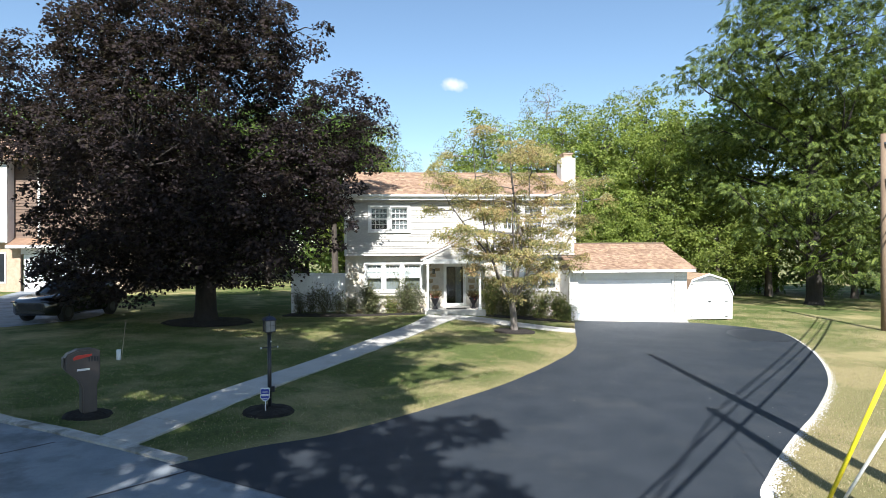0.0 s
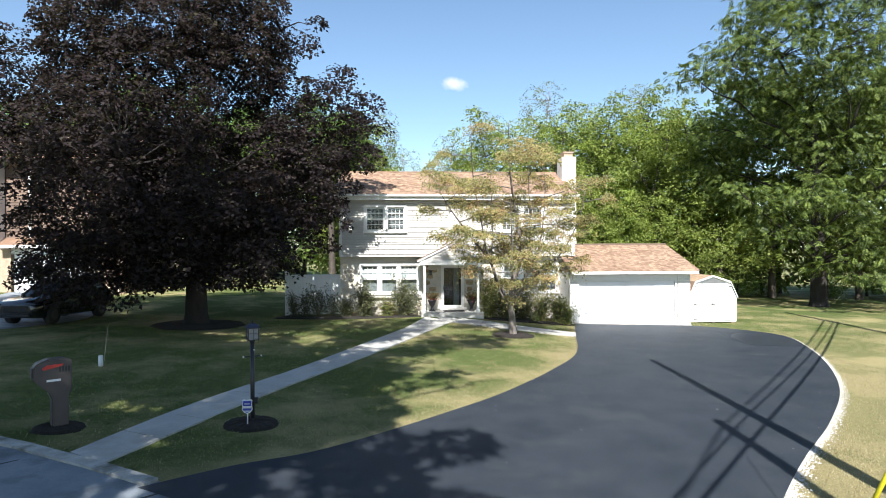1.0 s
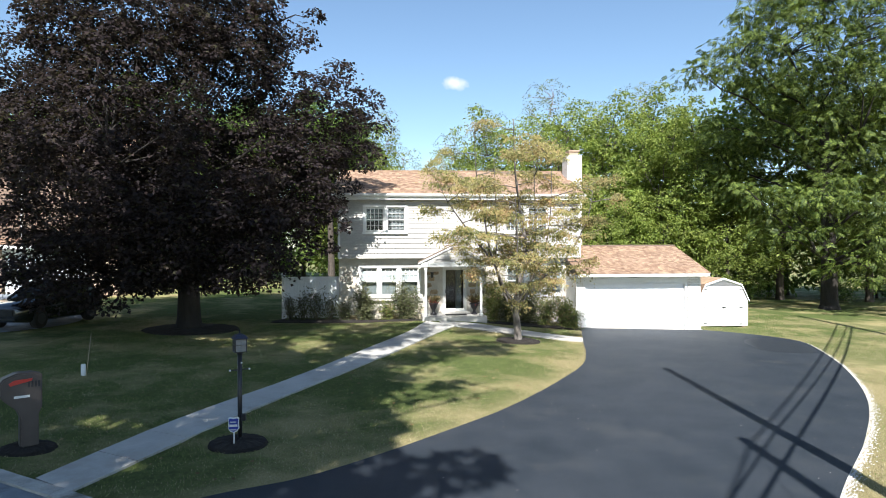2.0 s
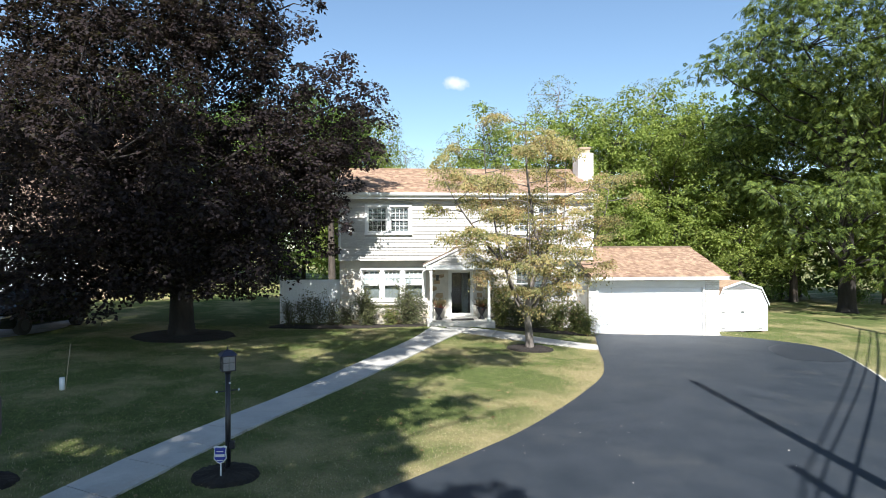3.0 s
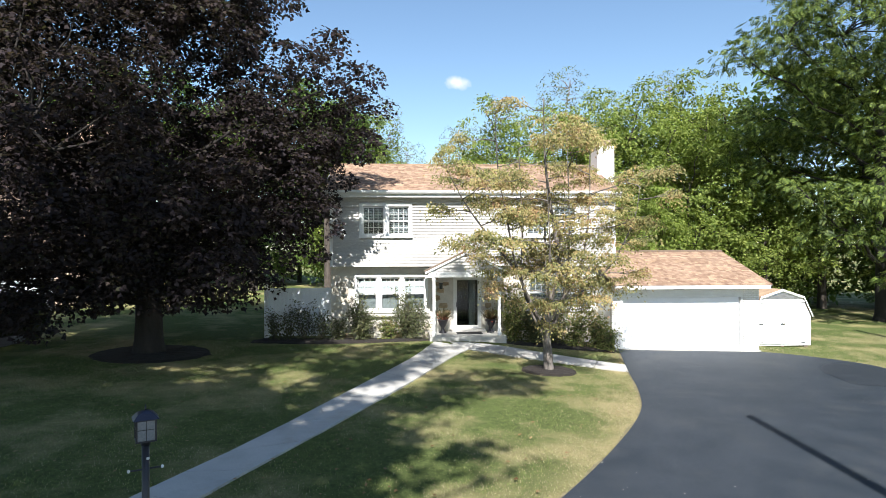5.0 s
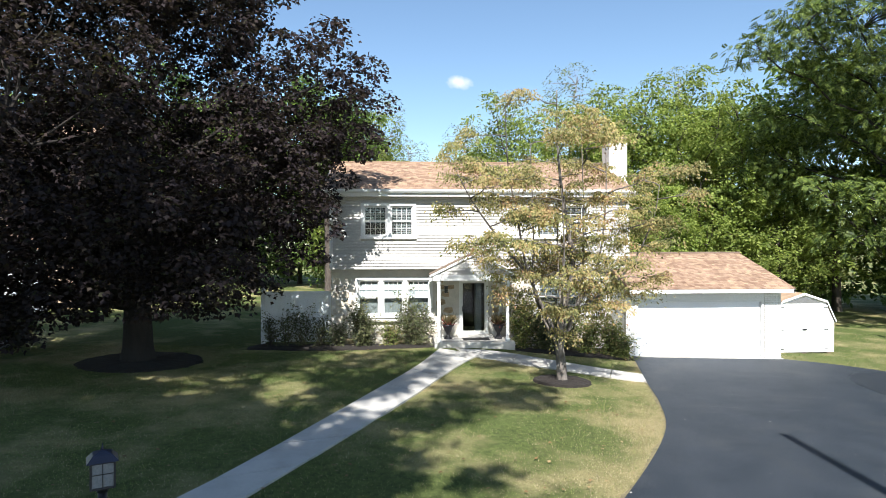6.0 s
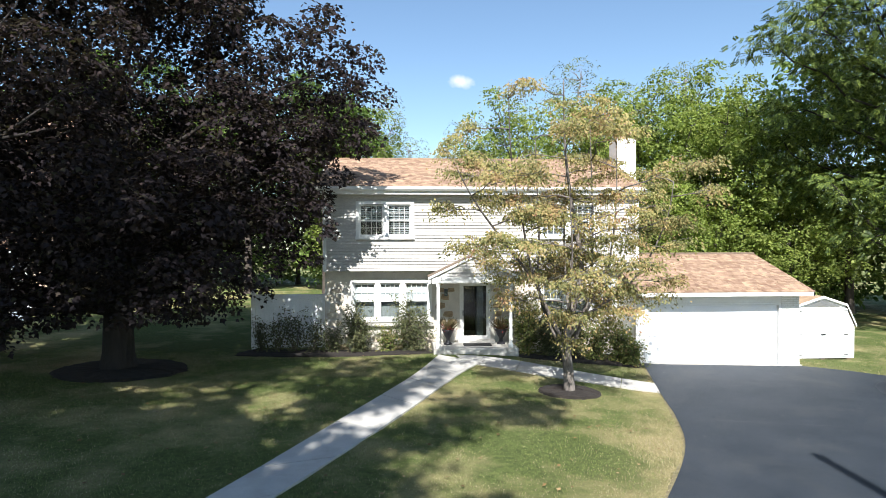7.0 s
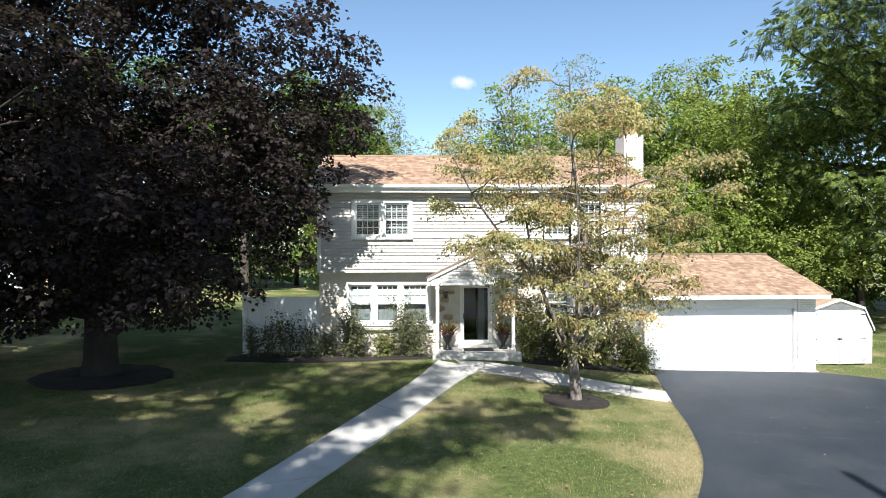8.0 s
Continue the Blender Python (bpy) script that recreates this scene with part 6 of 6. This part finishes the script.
def shingle_roof(parent, x_lo, x_hi, y0, y1, zf, single_rows):
    """Courses of tabs up a slope; the lowest courses are single pieces, the rest are joined."""
    course = 0.142
    slope = (zf(y1) - zf(y0)) / (y1 - y0)
    dy = course / math.sqrt(1 + slope * slope)
    verts, faces = [], []
    r = 0
    y = y0
    while y < y1 - 0.03:
        x = x_lo(y) - float(rng.uniform(0, 0.25))
        while x < x_hi:
            w = float(rng.uniform(0.10, 0.20))
            a, b = max(x, x_lo(y)), min(x + w - 0.008, x_hi)
            if b - a > 0.03:
                vs = shingle_verts(a, b, y, min(y + dy * 1.25, y1), zf, float(rng.uniform(0.010, 0.020)))
                fs = [(0, 1, 2, 3), (4, 5, 1, 0), (4, 0, 3), (1, 5, 2)]
                if r < single_rows:
                    me = bpy.data.meshes.new("shingle")
                    me.from_pydata(vs, [], fs)
                    me.materials.append(SHINGLE)
                    part("shingle", me, SHINGLE, parent)
                else:
                    k = len(verts)
                    verts += vs
                    faces += [tuple(i + k for i in f) for f in fs]
            x += w
        y += dy
        r += 1
    me = bpy.data.meshes.new("shingle_field")
    me.from_pydata(verts, [], faces)
    me.materials.append(SHINGLE_JOINED)
    part("shingle_field", me, SHINGLE_JOINED, parent, "overlapping tan and brown shingle tabs", kind="stuff")


shingle_roof(groof, lambda y: 4.93 if y < 26.93 else 5.572, 10.95, GE_Y - 0.02, GR_Y, lambda y: garage_roof_z(y) - 0.028, 6)
shingle_roof(roof, lambda y: -6.0, 5.72, EAVE_Y - 0.02, RIDGE_Y, lambda y: roof_z(y) - 0.028, 3)
part("ridge_cap", boxes((-6.0, 5.72, RIDGE_Y - 0.1, RIDGE_Y + 0.1, RIDGE_Z - 0.045, RIDGE_Z + 0.01)), SHINGLE, roof)
part("ridge_cap", boxes((5.57, 10.95, GR_Y - 0.1, GR_Y + 0.1, GR_Z - 0.045, GR_Z + 0.02)), DARK_SHINGLE, groof, "dark ridge vent")

# ---- gravel along the drive, fallen leaves, grass blades ----


def inside(px, py, poly):
    hit = np.zeros(len(px), bool)
    q = poly[-1]
    for p in poly:
        cross = ((p[1] > py) != (q[1] > py)) & (px < (q[0] - p[0]) * (py - p[1]) / (q[1] - p[1] + 1e-12) + p[0])
        hit ^= cross
        q = p
    return hit


def outline(left, right):
    return [(p.x, p.y) for p in curve_points(left, 5)] + [(p.x, p.y) for p in curve_points(right, 5)[::-1]]


GZ = np.vectorize(ground_z)
edge = curve_points(DRIVE_R, 40)
n = 10000
i = rng.integers(0, len(edge) - 60, n) + 25
i = np.minimum(i, len(edge) - 2)
ex, ey = np.array([edge[k].x for k in i]), np.array([edge[k].y for k in i])
nxt = [edge[k + 1] - edge[k] for k in i]
nx, ny = np.array([v.normalized().y for v in nxt]), np.array([-v.normalized().x for v in nxt])
wide = np.interp(ey, [4, 8, 13, 18, 24, 26], [0.13, 0.10, 0.085, 0.06, 0.03, 0.02])
off = np.abs(rng.normal(size=n)) * wide - 0.04
gx, gy = ex + nx * off, ey + ny * off
verts, faces = [], []
octa = np.array([(1, 0, 0), (0, 1, 0), (-1, 0, 0), (0, -1, 0), (0, 0, 0.7), (0, 0, -0.5)])
for x, y, s, a in zip(gx, gy, rng.uniform(0.006, 0.020, n), rng.uniform(0, 6.28, n)):
    k = len(verts)
    c, d = math.cos(a), math.sin(a)
    jit = rng.uniform(0.7, 1.3, (6, 1)) * octa * s
    verts += [(x + p[0] * c - p[1] * d, y + p[0] * d + p[1] * c, ground_z(x, y) + 0.02 + p[2]) for p in jit]
    faces += [(k + p, k + (p + 1) % 4, k + 4) for p in range(4)] + [(k + (p + 1) % 4, k + p, k + 5) for p in range(4)]
me = bpy.data.meshes.new("gravel")
me.from_pydata(verts, [], faces)
GRAVEL = surface("pale_gravel_mix", (0.46, 0.445, 0.42), (0.70, 0.69, 0.67), 0.9, 6, 60, 0.3)
me.materials.append(GRAVEL)
tagged(part("gravel", me, GRAVEL), "strip of pale loose gravel along the drive edge", "gravel", kind="stuff")


def grass_material():
    m, n, l, p = nodes_of("grass_blades")
    co = n.new("ShaderNodeTexCoord")
    geo = n.new("ShaderNodeNewGeometry")
    v = co.outputs["Object"]
    green = ramp(n, l, geo.outputs["Random Per Island"], [(0.0, (0.066, 0.096, 0.025)), (0.6, (0.150, 0.196, 0.053)), (1.0, (0.28, 0.31, 0.10))])
    dry = ramp(n, l, geo.outputs["Random Per Island"], [(0.0, (0.22, 0.18, 0.10)), (1.0, (0.52, 0.45, 0.27))])
    where = ramp(n, l, noise_tex(n, l, v, 0.33, 5.0, 0.62), [(0.46, (0.08, 0.08, 0.08)), (0.66, (0.9, 0.9, 0.9))])
    pick = n.new("ShaderNodeMath")
    pick.operation = "GREATER_THAN"
    hsh = n.new("ShaderNodeMath")
    hsh.operation, hsh.inputs[1].default_value = "MULTIPLY", 7.13
    fr = n.new("ShaderNodeMath")
    fr.operation = "FRACT"
    l.new(geo.outputs["Random Per Island"], hsh.inputs[0])
    l.new(hsh.outputs[0], fr.inputs[0])
    l.new(turf_wear(n, l, where), pick.inputs[0])
    l.new(fr.outputs[0], pick.inputs[1])
    col = mixc(n, l, pick.outputs[0], green, dry)
    l.new(col, p.inputs["Base Color"])
    p.inputs["Roughness"].default_value = 0.7
    tr = n.new("ShaderNodeBsdfTranslucent")
    l.new(col, tr.inputs["Color"])
    mx = n.new("ShaderNodeMixShader")
    mx.inputs[0].default_value = 0.35
    l.new(p.outputs[0], mx.inputs[1])
    l.new(tr.outputs[0], mx.inputs[2])
    l.new(mx.outputs[0], n["Material Output"].inputs["Surface"])
    return m


BLADES = grass_material()
no_grass = [outline(DRIVE_L, DRIVE_R), outline(WALK_L, WALK_R), outline([(-1.2, 25.6), (0.0, 25.3), (1.5, 24.5), (3.3, 23.3), (4.45, 22.5)], [(-1.0, 24.4), (-0.4, 24.1), (1.15, 23.2), (2.86, 22.15), (4.05, 21.4)])]
no_grass.append([(-9, 26.2), (-1.9, 26.1), (1.0, 25.6), (5.0, 24.9), (5.2, 40), (-5.8, 40), (-5.8, 27.6), (-9, 27.6)])
no_grass.append([(x, y) for x, y in KERB[1:]] + [(1.5, 2.2), (1.5, -30), (-30, -30)])
no_grass.append([(4.9, 25.6), (14.0, 26.9), (14.0, 33), (4.9, 33)])
RINGS = [(-11.25, 23.9, 1.8, 1.5), (1.5, 21.3, 0.8, 0.7), (-5.75, 9.85, 0.48, 0.44), (-9.2, 9.6, 0.42, 0.32)]


def lawn_points(n, x0, x1, y0, y1):
    px, py = rng.uniform(x0, x1, n), rng.uniform(y0, y1, n)
    keep = np.ones(n, bool)
    for poly in no_grass:
        keep &= ~inside(px, py, poly)
    for cx, cy, a, b in RINGS:
        keep &= ((px - cx) / a) ** 2 + ((py - cy) / b) ** 2 > 1
    return px[keep], py[keep]


def grass(name, n, area, lo, hi, width):
    px, py = lawn_points(n, *area)
    k = len(px)
    base = np.c_[px, py, GZ(px, py)]
    az, tilt = rng.uniform(0, 6.28, k), rng.uniform(0.1, 0.9, k)
    d = np.c_[np.cos(az) * np.sin(tilt), np.sin(az) * np.sin(tilt), np.cos(tilt)]
    blade = np.array([(-width, 0, 0), (width, 0, 0), (0, 1.0, 0)])
    me = leaf_mesh(name, base, d, rng.normal(size=(k, 3)) * (1, 1, 0.2), rng.uniform(lo, hi, k), blade, BLADES)
    store_wear(me)
    tagged(part(name, me, BLADES), "short mown grass blades", "grass", kind="stuff")


grass("grass", 330000, (-15.0, 5.5, 7.5, 27.0), 0.018, 0.042, 0.16)
grass("grass", 80000, (1.5, 12.0, 4.0, 19.0), 0.025, 0.05, 0.15)
grass("grass", 60000, (5.0, 20.0, 18.6, 33.0), 0.03, 0.055, 0.2)

fx, fy = lawn_points(700, -14.0, 5.5, 8.0, 26.0)
k = len(fx)
FALLEN = foliage("fallen_leaf", [(0.0, (0.10, 0.05, 0.02)), (0.6, (0.22, 0.13, 0.06)), (1.0, (0.35, 0.26, 0.14))], 0.1)
me = leaf_mesh("fallen_leaves", np.c_[fx, fy, GZ(fx, fy) + 0.06], np.c_[rng.normal(size=(k, 2)), np.zeros(k)], np.c_[rng.normal(size=(k, 2)) * 0.25, np.ones(k)], rng.uniform(0.05, 0.1, k), STAR, FALLEN)
tagged(part("fallen_leaves", me, FALLEN), "scattered dry brown fallen leaves on the lawn", "leaves", kind="stuff")

fx, fy = rng.uniform(-3.5, 11.5, 400), rng.uniform(7.5, 24.5, 400)
keep = inside(fx, fy, outline(DRIVE_L, DRIVE_R))
fx, fy = fx[keep][:110], fy[keep][:110]
k = len(fx)
DUST = surface("pale_drive_litter", (0.16, 0.15, 0.14), (0.45, 0.42, 0.38), 0.9, 6, 60, 0)
me = leaf_mesh("drive_litter", np.c_[fx, fy, GZ(fx, fy) + 0.05], np.c_[rng.normal(size=(k, 2)), np.zeros(k)], np.c_[rng.normal(size=(k, 2)) * 0.2, np.ones(k)], rng.uniform(0.02, 0.06, k), KITE, DUST)
tagged(part("drive_litter", me, DUST), "tiny pale scraps of leaf on the drive", "litter", kind="stuff")

FRESH = surface("fresh_seal_coat", (0.016, 0.021, 0.028), (0.023, 0.028, 0.036), 0.55, 2.0, 150, 0.3)
bm = bmesh.new()
ring = curve_points([(10.3, 20.1), (11.4, 19.75), (12.4, 20.15), (12.95, 22.2), (12.6, 23.2), (11.5, 23.1), (10.6, 21.8), (10.3, 20.1)], 6)[:-1]
bm.faces.new([bm.verts.new((p.x + float(rng.normal(0, 0.02)), p.y + float(rng.normal(0, 0.02)), ground_z(p.x, p.y) + 0.0455)) for p in ring])
bmesh.ops.triangulate(bm, faces=bm.faces[:])
bmesh.ops.recalc_face_normals(bm, faces=bm.faces[:])
if sum(f.normal.z for f in bm.faces) < 0:
    bmesh.ops.reverse_faces(bm, faces=bm.faces[:])
tagged(part("drive_patch", bm, FRESH), "darker fresh seal coat on the drive", "patch", kind="structure")
SCUFF = surface("pale_scuff", (0.06, 0.063, 0.068), (0.10, 0.10, 0.105), 0.8, 6, 60, 0)
for line in ([(3.8, 18.9), (6.5, 18.6), (9.5, 17.8), (11.3, 17.2)], [(5.2, 20.6), (7.4, 20.0), (9.6, 19.6), (12.2, 19.5)], [(5.6, 22.2), (7.6, 22.6), (9.4, 22.4)], [(3.9, 16.2), (5.2, 15.6), (6.3, 14.6)]):
    bm = bmesh.new()
    rows = []
    for p in curve_points(line, 10):
        w = 0.004 + 0.014 * max(0.0, noise.noise((p.x * 1.7, p.y * 1.7, 4.0)) + 0.15)
        rows.append([bm.verts.new((p.x, p.y + o, ground_z(p.x, p.y) + 0.0435)) for o in (-w, w)])
    for a, b in zip(rows, rows[1:]):
        bm.faces.new((a[0], b[0], b[1], a[1]))
    bmesh.ops.recalc_face_normals(bm, faces=bm.faces[:])
    tagged(part("drive_scuff", bm, SCUFF), "thin pale scuff line on the drive", "scuff", kind="structure")

CRACK = surface("crack_filler", (0.03, 0.03, 0.033), (0.05, 0.05, 0.055), 0.9, 6, 60, 0.2)
for line, w in (([(-11.6, 6.2), (-10.3, 6.9), (-9.5, 7.3), (-8.9, 7.9)], 0.03), ([(-9.0, 4.2), (-8.2, 5.0), (-7.2, 5.6), (-6.2, 6.6)], 0.035)):
    pts = curve_points(line, 8)
    bm = bmesh.new()
    rows = []
    for p in pts:
        j = float(rng.normal(0, 0.045))
        rows.append([bm.verts.new((p.x + j + o, p.y - o * 0.6 + j, ground_z(p.x, p.y) + 0.0335)) for o in (-w * float(rng.uniform(0.4, 1)), w * float(rng.uniform(0.4, 1)))])
    for a, b in zip(rows, rows[1:]):
        bm.faces.new((a[0], a[1], b[1], b[0]))
    bmesh.ops.recalc_face_normals(bm, faces=bm.faces[:])
    tagged(part("street_crack", bm, CRACK), "dark filled crack in the street asphalt", "crack", kind="structure")
